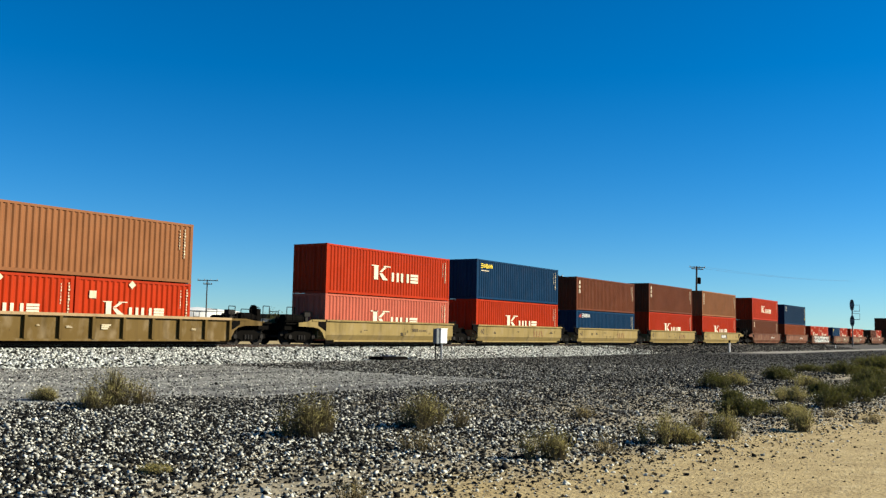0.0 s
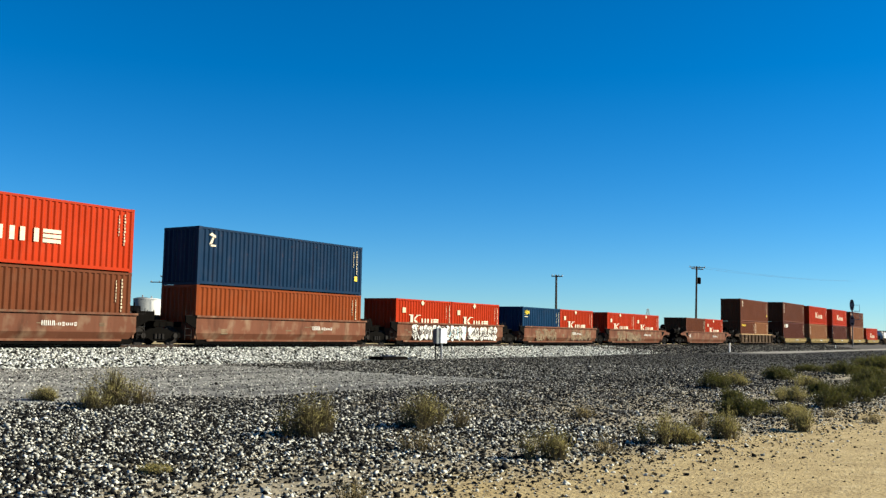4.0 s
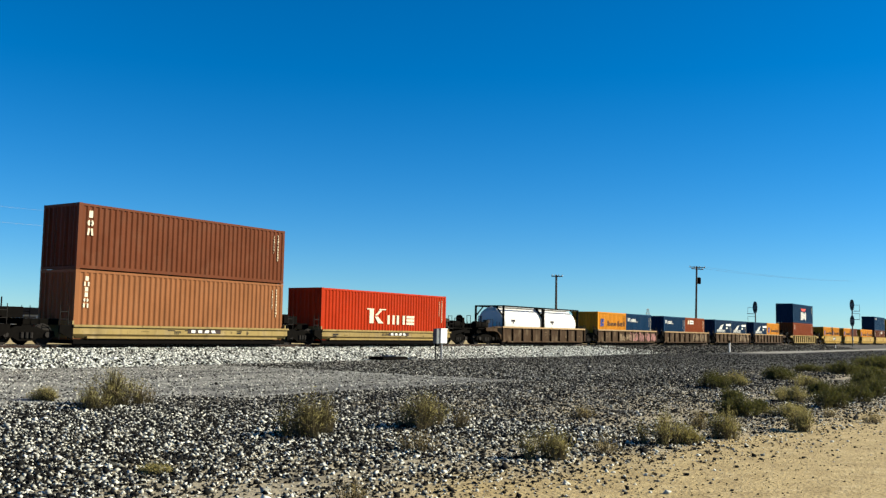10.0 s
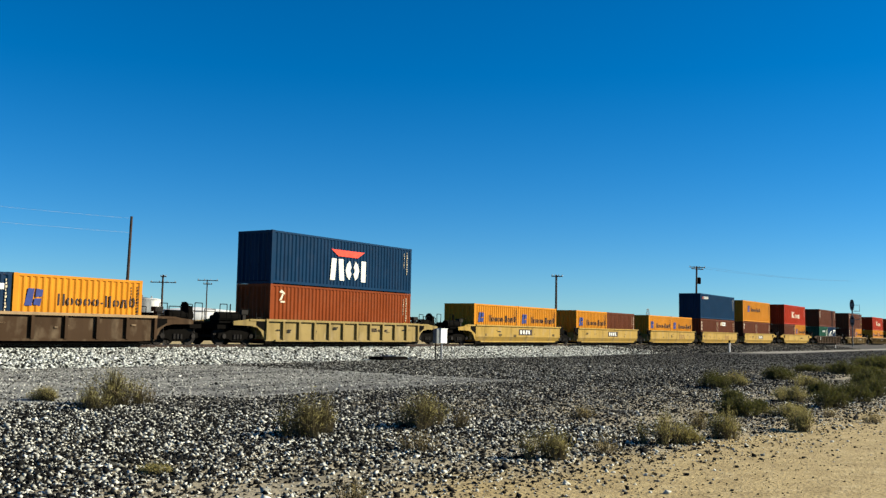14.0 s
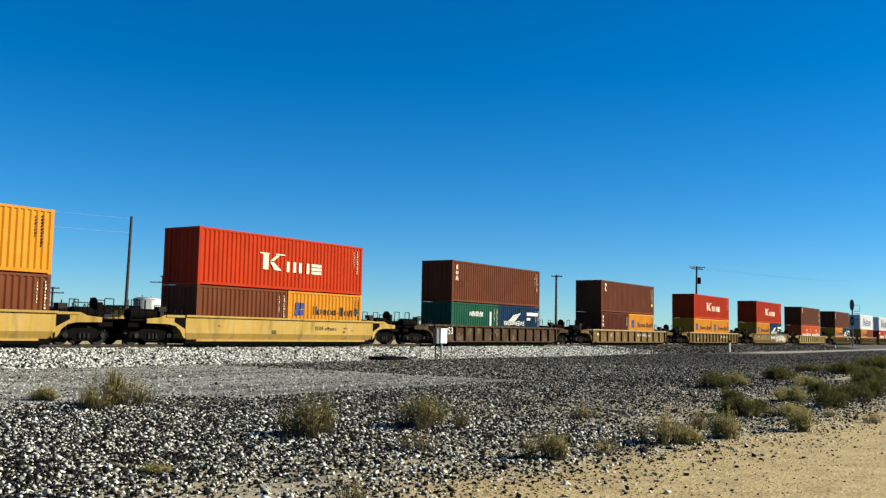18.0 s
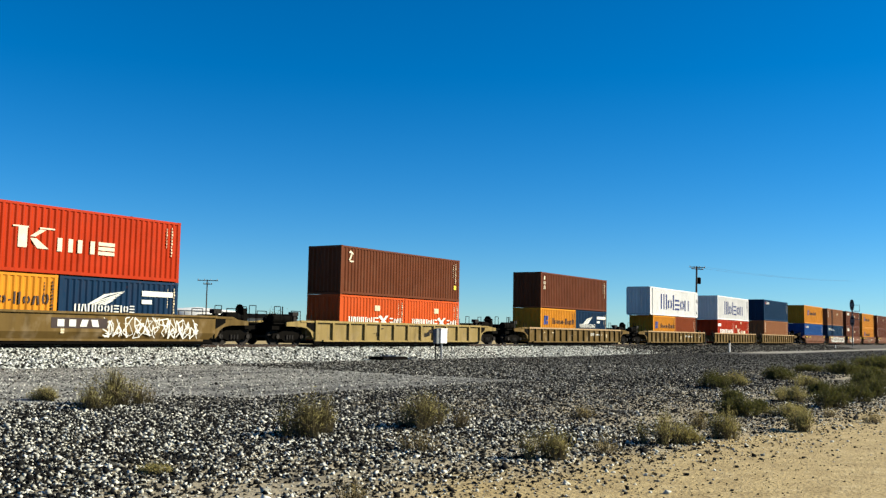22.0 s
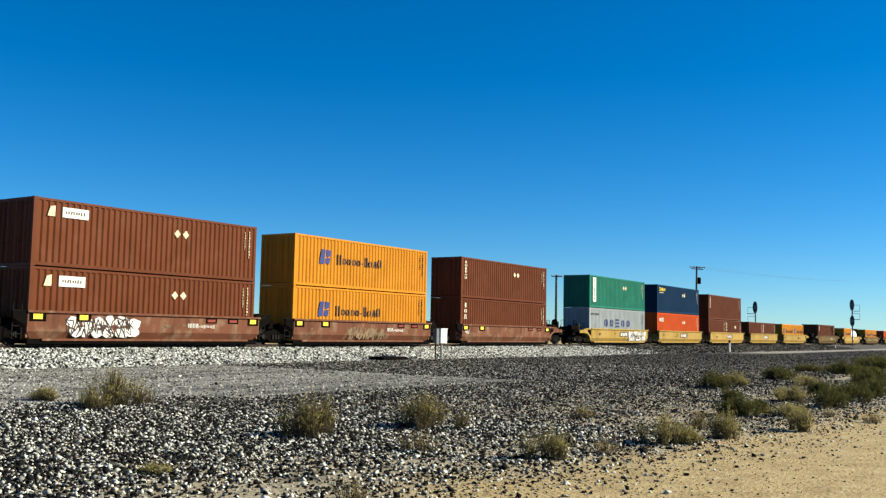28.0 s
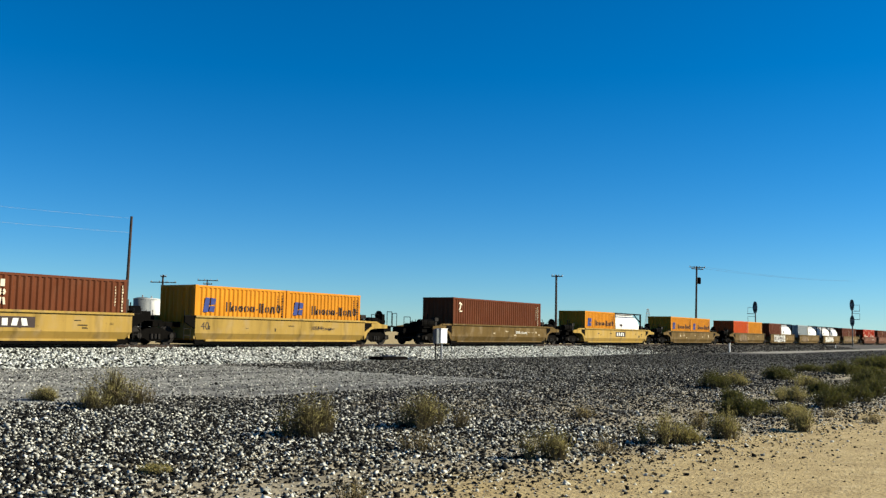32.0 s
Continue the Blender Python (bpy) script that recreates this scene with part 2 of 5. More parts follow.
    col = mix(nt, ramp(nt, reach, 56.0, 68.0), col, mix(nt, ramp(nt, mid, 0.35, 0.7), (0.012, 0.012, 0.011), (0.030, 0.029, 0.026)))
    inside = math_node("MULTIPLY", ramp(nt, y, 22.8, 24.2), ramp(nt, y, 28.6, 27.4))
    inside = math_node("MULTIPLY", inside, ramp(nt, reach, 86.0, 96.0))
    col = mix(nt, inside, col, (0.27, 0.255, 0.22))
    col = mix(nt, ramp(nt, y, 44.0, 60.0), col, sand)
    worn = nt.nodes.new("ShaderNodeHueSaturation")
    worn.inputs["Value"].default_value = 0.74
    nt.links.new(col, worn.inputs["Color"])
    nt.links.new(worn.outputs[0], b.inputs["Base Color"])
    bump(nt, b, noise_at(nt, v, 22.0, 6), 0.7, 0.035)
    return m


def axis(near, far, fine, step):
    a = [near[0] - far * k ** 2 for k in (1, 0.6, 0.3, 0.12, 0.04)]
    b = list(np.arange(near[0], near[1] + 0.01, fine))
    return a + b + [near[1] + far * k ** 2 for k in (0.04, 0.12, 0.3, 0.6, 1)]


def build_ground():
    xs, ys = axis((-20, 100), 2600, 1.0, 0), axis((-12, 60), 2600, 1.0, 0)
    m = Mesh()
    m.v = [(x, y, ground_height(x, y)) for y in ys for x in xs]
    n = len(xs)
    m.f = [(j * n + i, j * n + i + 1, (j + 1) * n + i + 1, (j + 1) * n + i) for j in range(len(ys) - 1) for i in range(n - 1)]
    ob = new("ground", m.data("ground", ground_material(), True))
    tagged(ob, "flat desert ground of sand and dark gravel", "ground", kind="structure")


build_ground()


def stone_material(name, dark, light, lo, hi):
    """Broken stone: a tone for each piece, dark below lo of the pieces (in gravel also gap shade), palest above hi."""
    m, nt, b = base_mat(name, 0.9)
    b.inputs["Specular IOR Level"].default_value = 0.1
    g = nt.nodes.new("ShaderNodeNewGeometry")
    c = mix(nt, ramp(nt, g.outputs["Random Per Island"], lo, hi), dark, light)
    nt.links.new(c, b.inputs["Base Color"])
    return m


def stones(name, label, spots, sizes, mat, seed, category="gravel"):
    """Many angular stones as one mesh; spots are their centres."""
    rng = np.random.default_rng(seed)
    n = len(spots)
    base = np.array([(1, 0, 0), (-1, 0, 0), (0, 1, 0), (0, -1, 0), (0, 0, 1), (0, 0, -1)], float)
    pts = base[None] * rng.uniform(0.55, 1.25, (n, 6, 1)) + rng.uniform(-0.35, 0.35, (n, 6, 3))
    ang = rng.uniform(0, 6.283, n)
    c, s = np.cos(ang), np.sin(ang)
    x, y = pts[..., 0] * c[:, None] - pts[..., 1] * s[:, None], pts[..., 0] * s[:, None] + pts[..., 1] * c[:, None]
    tilt = rng.uniform(-0.7, 0.7, n)
    c, s = np.cos(tilt), np.sin(tilt)
    z = pts[..., 2] * 0.75
    y, z = y * c[:, None] - z * s[:, None], y * s[:, None] + z * c[:, None]
    pts = np.stack([x, y, z], -1) * np.asarray(sizes)[:, None, None] + np.asarray(spots)[:, None, :]
    tri = np.array([(0, 2, 4), (2, 1, 4), (1, 3, 4), (3, 0, 4), (2, 0, 5), (1, 2, 5), (3, 1, 5), (0, 3, 5)])
    faces = (tri[None] + 6 * np.arange(n)[:, None, None]).reshape(-1, 3)
    me = bpy.data.meshes.new(name)
    me.vertices.add(6 * n)
    me.vertices.foreach_set("co", pts.reshape(-1))
    me.loops.add(faces.size)
    me.loops.foreach_set("vertex_index", faces.reshape(-1).astype(np.int32))
    me.polygons.add(len(faces))
    me.polygons.foreach_set("loop_start", np.arange(0, faces.size, 3, dtype=np.int32))
    me.materials.append(mat)
    me.update(calc_edges=True)
    tagged(new(name, me), label, category, kind="stuff")


# ballast bank: profile across the track, in y and z
BANK = ((28.4, -0.05), (29.6, 0.10), (33.1, 0.40), (33.6, 0.46), (36.7, 0.46), (37.3, 0.38), (40.5, -0.05))


def bank_height(y):
    return float(np.interp(y, [q[0] for q in BANK], [q[1] for q in BANK]))


def ballast_material():
    m, nt, b = base_mat("ballast_bed", 0.95)
    v = coords(nt)
    vor = node(nt, "ShaderNodeTexVoronoi", Scale=12.0)
    nt.links.new(v, vor.inputs["Vector"])
    cell = nt.nodes.new("ShaderNodeSeparateColor")
    nt.links.new(vor.outputs["Color"], cell.inputs[0])
    # dark bed cells carry painted shade for the gaps in the ballast
    c = mix(nt, ramp(nt, cell.outputs[0], 0.2, 1.0), (0.010, 0.010, 0.009), (0.13, 0.133, 0.122))
    sep = nt.nodes.new("ShaderNodeSeparateXYZ")
    nt.links.new(v, sep.inputs[0])
    c = mix(nt, ramp(nt, sep.outputs[0], 70.0, 82.0), c, (0.048, 0.0456, 0.0424))
    nt.links.new(c, b.inputs["Base Color"])
    bump(nt, b, vor.outputs["Distance"], 0.6, 0.04)
    return m


def build_track():
    m = Mesh()
    xs = [-220, -60, -20] + list(range(0, 140, 4)) + [200, 400, 800, 1500]
    k = len(BANK)
    m.v = [(x, y + (0.15 * noise.noise((x * 0.15, y, 0)) if 0 < i < k - 1 and i != 3 and i != 4 else 0), z) for x in xs for i, (y, z) in enumerate(BANK)]
    m.f = [(a * k + i, (a + 1) * k + i, (a + 1) * k + i + 1, a * k + i + 1) for a in range(len(xs) - 1) for i in range(k - 1)]
    tagged(new("track_bed", m.data("track_bed", ballast_material(), True)), "raised bank of crushed pale stone ballast", "track bed", kind="structure")
    track = thing("railway_track", "rusty steel rails on dark timber ties", "track", kind="structure")
    for s in (-0.7525, 0.7525):
        y = TRACK_Y + s
        r = part("rail", Mesh().box(-220, 1500, y - 0.075, y + 0.075, RAIL_Z - 0.18, RAIL_Z - 0.155).box(-220, 1500, y - 0.012, y + 0.012, RAIL_Z - 0.155, RAIL_Z - 0.04)
                 .box(-220, 1500, y - 0.036, y + 0.036, RAIL_Z - 0.04, RAIL_Z - 0.003), M_RAIL, track)
        part("rail_head", Mesh().box(-220, 1500, y - 0.030, y + 0.030, RAIL_Z - 0.003, RAIL_Z), M_RAILTOP, r, "polished running surface")
    tie = Mesh().box(-0.11, 0.11, -1.3, 1.3, -0.16, 0.0).data("tie", M_TIE)
    for i in range(130):
        part("tie", tie, M_TIE, track, at=(4 + i * 0.55 + SHADE.uniform(-0.02, 0.02), TRACK_Y + SHADE.uniform(-0.04, 0.04), RAIL_Z - 0.182), rz=SHADE.uniform(-1.5, 1.5))


build_track()

# ---- containers ----
HEIGHTS = {"s": 2.591, "n": 2.743, "h": 2.896}
WIDTH = 2.438
TEMPLATES = {}


def glyphs(m, x0, z0, w, h, kinds, y, stroke=0.24, gap=0.2):
    """A row of plain shapes, one a mark: o facing arcs, b twin bars, t triple bars, i bar, z stacked bars, v leaning bars, - dash. Capitals stand full height, the rest lower."""
    share = [0.5 if k in "iI-" else 1.35 if k in "tT" else 1.0 for k in kinds]
    unit = w / sum(share)
    a, y0, y1 = x0, y - 0.004, y + 0.02
    for k, q in zip(kinds, share):
        hh = h if k.isupper() else h * 0.72
        b = a + unit * (q - gap)
        t = unit * (1 - gap) * stroke
        k = k.lower()
        if k == "o":
            cx, cz, rx, rz = (a + b) / 2, z0 + hh / 2, (b - a) / 2, hh / 2
            for half_turn in (-0.5, 0.5):
                arc = [(math.cos(q), math.sin(q)) for q in (math.pi * (half_turn + 0.5 + f) for f in (-0.36, -0.2, 0.0, 0.2, 0.36))]
                for (c0, s0), (c1, s1) in zip(arc, arc[1:]):
                    m.prism([(cx + c0 * rx, cz + s0 * rz), (cx + c1 * rx, cz + s1 * rz), (cx + c1 * (rx - t), cz + s1 * (rz - t)), (cx + c0 * (rx - t), cz + s0 * (rz - t))], y0, y1)
        elif k in "bit":
            for i in range({"i": 1, "b": 2, "t": 3}[k]):
                c = a + (b - a - t) * (0.5 if k == "i" else i / (1 if k == "b" else 2))
                m.box(c, c + t, y0, y1, z0, z0 + hh)
        elif k == "z":
            for i in range(3):
                c = z0 + (hh - t * 0.7) * i / 2
                m.box(a, b, y0, y1, c, c + t * 0.7)
        elif k == "v":
            mid = (a + b) / 2
            m.prism([(a, z0), (a + t, z0), (mid - t * 0.2, z0 + hh), (mid - t * 1.2, z0 + hh)], y0, y1)
            m.prism([(b - t, z0), (b, z0), (mid + t * 1.2, z0 + hh), (mid + t * 0.2, z0 + hh)], y0, y1)
        else:
            m.box(a, b, y0, y1, z0 + h * 0.26, z0 + h * 0.26 + t * 0.7)
        a += unit * q


def column(m, x, z_top, w, h, n, y):
    """Small marks one under another."""
    for i in range(n):
        a = z_top - h * i / n
        m.box(x, x + w * (0.55 + 0.45 * ((i * 7) % 3) / 2), y - 0.004, y + 0.02, a - h / n * 0.68, a)


def stacked(m, x, z_top, w, h, kinds, y):
    """Plain shapes one under another, as tall marks are set on a container's end."""
    step = h / len(kinds)
    for i, k in enumerate(kinds):
        narrow = 0.45 if k == "I" else 1.0
        glyphs(m, x + w * (1 - narrow) / 2, z_top - step * (i + 0.86), w * narrow, step * 0.8, k, y, 0.3 / narrow, 0.0)


def stuff_part(*args, **kw):
    return tagged(part(*args, **kw), kind="stuff")


def slab(m, pts, y):
    m.prism(pts, y - 0.004, y + 0.02)


def text_part(word, size, mat, parent, at):
    """Painted numerals in the built-in font, lying on a side that faces -y."""
    cu = bpy.data.curves.new("numerals", "FONT")
    cu.body, cu.size, cu.extrude = word, size, 0.002
    tmp = bpy.data.objects.new("numerals", cu)
    scene.collection.objects.link(tmp)
    me = bpy.data.meshes.new_from_object(tmp.evaluated_get(bpy.context.evaluated_depsgraph_get()))
    bpy.data.objects.remove(tmp)
    me.materials.clear()
    me.materials.append(mat)
    ob = new("painted_number", me)
    ob.parent = parent
    ob.matrix_basis = pose(*at, 90, 0, 0)
    return ob


def markings(c, style, L, H, ink):
    """Plain shapes in the colours of the painted marks on the long side towards the camera."""
    y = -WIDTH / 2 - 0.006
    X = lambda f: -L / 2 + f * L
    Z = lambda f: H * (1 - f)
    big, small = Mesh(), Mesh()
    if L < 13:
        column(small, X(0.958), Z(0.10), 0.075, H * 0.50, 10, y)
        column(small, X(0.935 if L > 7 else 0.90), Z(0.12), 0.045, H * 0.34, 7, y)
    else:
        column(small, X(0.965), Z(0.76), 0.30, H * 0.10, 2, y)
    ink_small = M_CREAM_INK
    if style == "kline":
        k = X(0.327)
        h = 0.84 if L > 7 else 0.55
        z = Z(0.64) if L > 7 else Z(0.58)
        w = 0.39 * L if L > 7 else 0.54 * L
        if L < 7:
            k = X(0.22)
        slab(big, [(k + 0.05 * w, z), (k + 0.13 * w, z), (k + 0.13 * w, z + h), (k + 0.05 * w, z + h)], y)
        slab(big, [(k + 0.155 * w, z + 0.46 * h), (k + 0.225 * w, z), (k + 0.33 * w, z), (k + 0.215 * w, z + 0.46 * h)], y)
        slab(big, [(k + 0.155 * w, z + 0.54 * h), (k + 0.205 * w, z + 0.54 * h), (k + 0.30 * w, z + 0.9 * h), (k + 0.245 * w, z + 0.9 * h)], y)
        for q in (0.0, 0.24):
            slab(big, [(k + q * w, z + h * 0.93), (k + (q + 0.14) * w, z + h * 0.93), (k + (q + 0.14) * w, z + h), (k + q * w, z + h)], y)
        glyphs(big, k + 0.40 * w, z - 0.05 * h, 0.62 * w, h * 0.64, "IIBZ", y, 0.26, 0.18)
        stuff_part("wide_emblem", big, M_INK["cream"], c, "cream-white block emblem")
        if L < 7:
            small.box(X(0.11), X(0.165), y - 0.004, y + 0.02, Z(0.33), Z(0.21))
            slab(small, [(X(0.46), Z(0.15)), (X(0.49), Z(0.08)), (X(0.46), Z(0.01)), (X(0.43), Z(0.08))][::-1], y)
    elif style == "hapag":
        a, b, t0, t1 = (0.16, 0.235, 0.285, 0.62) if L > 7 else (0.08, 0.205, 0.32, 0.955)
        zc, hh = (Z(0.54), 0.80) if L > 7 else (1.33, 0.68)
        e = Mesh()
        w = (b - a) * L
        slab(e, [(X(a), zc), (X(a) + 0.42 * w, zc), (X(a) + 0.55 * w, zc + hh), (X(a) + 0.2 * w, zc + hh)], y)
        slab(e, [(X(a) + 0.52 * w, zc + 0.08 * hh), (X(a) + 0.9 * w, zc), (X(a) + 0.98 * w, zc + 0.45 * hh), (X(a) + 0.58 * w, zc + 0.42 * hh)], y)
        slab(e, [(X(a) + 0.62 * w, zc + 0.52 * hh), (X(a) + w, zc + 0.55 * hh), (X(a) + 1.04 * w, zc + hh * 0.95), (X(a) + 0.66 * w, zc + hh)], y)
        stuff_part("emblem", e, M_INK["blue"], c, "slanted blue emblem")
        glyphs(big, X(t0), zc + 0.05, (t1 - t0) * L, hh * 0.70, "Boooo-IIovO", y, 0.26, 0.22)
        stuff_part("block_lettering", big, M_INK["black"], c, "dark block lettering")
        ink_small = M_INK["black"]
    elif style == "matson":
        glyphs(big, X(0.205), Z(0.76), 0.60 * L, 1.50, "ToIzob", y, 0.23, 0.15)
        stuff_part("block_lettering", big, M_INK["navy"], c, "large navy block lettering")
        if L > 13:
            text_part("45", 0.56, M_INK["black"], c, (X(0.953), y - 0.004, Z(0.42)))
            for q in (0.056, 0.944):
                part("lifting_post", Mesh().box(X(q) - 0.08, X(q) + 0.08, -0.02, 0.04, 0.05, H - 0.05), CM["white"], c, at=(0, y, 0))
        ink_small = M_INK["black"]
    elif style == "apl":
        glyphs(big, X(0.375), Z(0.84), 0.27 * L, 1.2, "VOI", y, 0.34, 0.08)
        stuff_part("block_lettering", big, M_INK["white"], c, "white block lettering")
        e = Mesh()
        slab(e, [(X(0.43), Z(0.35)), (X(0.57), Z(0.35)), (X(0.62), Z(0.22)), (X(0.38), Z(0.22))], y)
        stuff_part("emblem", e, M_INK["red"], c, "red spread emblem")
    elif style == "nyk":
        glyphs(big, X(0.175), Z(0.29), 0.19 * L, 0.29, "BVB", y, 0.3, 0.14)
        for i in range(3):
            big.box(X(0.055), X(0.145), y - 0.004, y + 0.02, Z(0.185 + 0.042 * i), Z(0.165 + 0.042 * i))
        big.box(X(0.37), X(0.44), y - 0.004, y + 0.02, Z(0.29), Z(0.275))
        stuff_part("block_lettering", big, M_INK["white"], c, "white block lettering and stripes")
    elif style == "wing":
        for i in range(4):
            slab(big, [(X(0.22 + 0.04 * i), Z(0.43)), (X(0.245 + 0.04 * i), Z(0.43)), (X(0.52 - 0.03 * i), Z(0.215 + 0.045 * i)), (X(0.49 - 0.03 * i), Z(0.222 + 0.045 * i))], y)
        slab(big, [(X(0.22), Z(0.43)), (X(0.24), Z(0.43)), (X(0.38), Z(0.28)), (X(0.53), Z(0.19)), (X(0.35), Z(0.26))], y - 0.002)
        glyphs(big, X(0.12), Z(0.545), 0.50 * L, 0.30, "BVBIOOIZIOZ", y, 0.27, 0.2)
        big.box(X(0.67), X(0.95), y - 0.004, y + 0.02, Z(0.26), Z(0.17)).box(X(0.67), X(0.76), y - 0.004, y + 0.02, Z(0.39), Z(0.32))
        stuff_part("wing_emblem", big, M_INK["white"], c, "white wing emblem over a block stripe")
    elif style in ("seaco", "seaco_white"):
        glyphs(big, X(0.045 if style == "seaco" else 0.085), Z(0.22), 0.13 * L, 0.32, "ZOVOO", y, 0.3, 0.16)
        stuff_part("block_lettering", big, M_INK["yellow" if style == "seaco" else "white"], c, "small corner block lettering")
        if style == "seaco_white":
            e = Mesh()
            slab(e, [(X(0.035), Z(0.22)), (X(0.075), Z(0.22)), (X(0.075), Z(0.11)), (X(0.045), Z(0.14))], y)
            stuff_part("emblem", e, M_MAROON, c, "small dull red emblem")
        else:
            small.box(X(0.045), X(0.13), y - 0.004, y + 0.02, Z(0.29), Z(0.27))
    elif style == "cosco":
        glyphs(big, X(0.245), Z(0.55), 0.50 * L, 0.72, "OOZOO", y, 0.30, 0.38)
        glyphs(small, X(0.03), Z(0.21), 0.13 * L, 0.22, "zoobo", y, 0.26, 0.2)
        stuff_part("block_lettering", big, M_INK["navy"], c, "spaced navy block lettering")
        ink_small = M_INK["black"]
    elif style == "panel":
        big.box(X(0.055), X(0.105), y - 0.002, y + 0.02, Z(0.82), Z(0.07))
        pl = part("white_panel", big, M_INK["white"], c, "tall white painted panel")
        e = Mesh()
        stacked(e, X(0.066), Z(0.12), 0.27, H * 0.64, "-OOBZVBZ", y - 0.004)
        stuff_part("panel_marking", e, M_INK["green"], pl)
    elif style == "hyundai":
        glyphs(big, X(0.14), Z(0.63), 0.82 * L, 0.58, "BVBBOVI", y, 0.32, 0.16)
        big.box(X(0.02), X(0.2), y - 0.004, y + 0.02, Z(0.28), Z(0.16))
        stuff_part("block_lettering", big, M_INK["white"], c, "heavy white block lettering")
    elif style == "hamburg":
        glyphs(big, X(0.13), Z(0.66), 0.46 * L, 0.5, "BVTBOBZ", y, 0.3, 0.16)
        glyphs(big, X(0.76), Z(0.66), 0.19 * L, 0.5, "ZOB", y, 0.3, 0.16)
        slab(big, [(X(0.56), Z(0.68)), (X(0.60), Z(0.68)), (X(0.74), Z(0.42)), (X(0.70), Z(0.42))], y)
        slab(big, [(X(0.58), Z(0.45)), (X(0.61), Z(0.41)), (X(0.76), Z(0.66)), (X(0.72), Z(0.68))], y - 0.003)
        small.box(X(0.52), X(0.6), y - 0.004, y + 0.02, Z(0.32), Z(0.20))
        stuff_part("block_lettering", big, M_INK["white"], c, "white block lettering")
    elif style == "capital":
        glyphs(big, X(0.36), Z(0.34), 0.30 * L, 0.33, "OVBIIVI", y, 0.28, 0.18)
        big.box(X(0.80), X(0.835), y - 0.004, y + 0.02, Z(0.75), Z(0.2))
        stuff_part("block_lettering", big, M_INK["white"], c, "white block lettering")
    elif style == "tri":
        stacked(big, X(0.034), Z(0.09), 0.25, H * 0.46, "IBIIOB", y)
        stuff_part("stacked_marking", big, M_INK["cream"], c, "cream stacked block marks")
    elif style == "tex":
        stacked(big, X(0.035), Z(0.10), 0.30, H * 0.40, "IOV", y)
        stuff_part("stacked_marking", big, M_INK["cream"], c, "cream stacked block marks")
    elif style == "logo":
        p0, p1 = (0.105, 0.205) if L > 7 else (0.23, 0.42)
        q0, q1 = (0.05, 0.078) if L > 7 else (0.12, 0.19)
        big.box(X(p0), X(p1), y - 0.004, y + 0.02, Z(0.26), Z(0.11))
        slab(small, [(X(q0), Z(0.26)), (X(q1), Z(0.26)), (X(q1), Z(0.10)), (X(q0) + 0.12, Z(0.12))], y)
        e = Mesh()
        glyphs(e, X(p0) + 0.14, Z(0.21), (p1 - p0) * L - 0.28, 0.2, "ovob", y - 0.006, 0.3, 0.2)
        lg = part("corner_plate", big, M_INK["white"], c, "white corner plate with a dark mark")
        part("stripe", e, M_INK["black"], lg)
    elif style == "zed":
        cx, cz = X(0.07), Z(0.20)
        slab(big, [(cx - 0.2, cz + 0.18), (cx + 0.2, cz + 0.06), (cx + 0.2, cz + 0.16), (cx - 0.05, cz + 0.3)], y)
        slab(big, [(cx - 0.2, cz - 0.28), (cx + 0.0, cz - 0.2), (cx + 0.1, cz + 0.06), (cx + 0.0, cz + 0.09)], y)
        big.box(cx - 0.1, cx + 0.22, y - 0.004, y + 0.02, cz - 0.36, cz - 0.27)
        part("corner_emblem", big, M_INK["cream"], c, "small cream corner emblem")
        e = Mesh().box(X(0.945), X(0.965), y - 0.005, y + 0.02, Z(0.72), Z(0.62))
        part("decal", e, M_INK["yellow"], c)
    elif style == "om":
        glyphs(big, X(0.04), Z(0.31), 0.10 * L, 0.42, "OBI", y, 0.24, 0.12)
        stuff_part("block_lettering", big, M_INK["white"], c, "white block lettering")
    elif style == "ytext":
        glyphs(big, X(0.08), Z(0.23), 0.28 * L, 0.32, "Voobio", y, 0.28, 0.2)
        stuff_part("block_lettering", big, M_INK["yellow"], c, "yellow block lettering")
    if "d" in ink:
        for q in (0.59, 0.63):
            cx, cz, r = X(q), Z(0.30), 0.19
            slab(small, [(cx, cz - r), (cx + r, cz), (cx, cz + r), (cx - r, cz)], y)
    stuff_part("code_marking", small, ink_small, c, "small painted code marks")


def corrugated(L, H, pitch=0.278, depth=0.044):
    """A trapezoid-pressed steel sheet in x and z that faces -y, with thickness."""
    m = Mesh()
    n = max(4, int(L / pitch))
    p = L / n
    prof = []
    for i in range(n):
        a = -L / 2 + i * p
        prof += [(a, 0.0), (a + p * 0.26, 0.0), (a + p * 0.5, depth), (a + p * 0.76, depth)]
    prof.append((L / 2, 0.0))
    k = len(prof)
    m.v = [(x, y, z) for z in (0.0, H) for x, y in prof]
    m.f = [(i, i + 1, k + i + 1, k + i) for i in range(k - 1)]
    return m


LENGTHS = {20: 6.058, 40: 12.192, 45: 13.716}
TONE = dict(red="bright red", pink="sun-faded red", navy="dark navy", blue="mid-blue", slate="dark slate blue", brown="red-brown", dkbrown="dark brown",
            tan="light tan-brown", rust="rust-orange", orange="bright orange", yellow="golden yellow", green="sea-green", dkgreen="dark green", white="clean white", grey="pale grey")
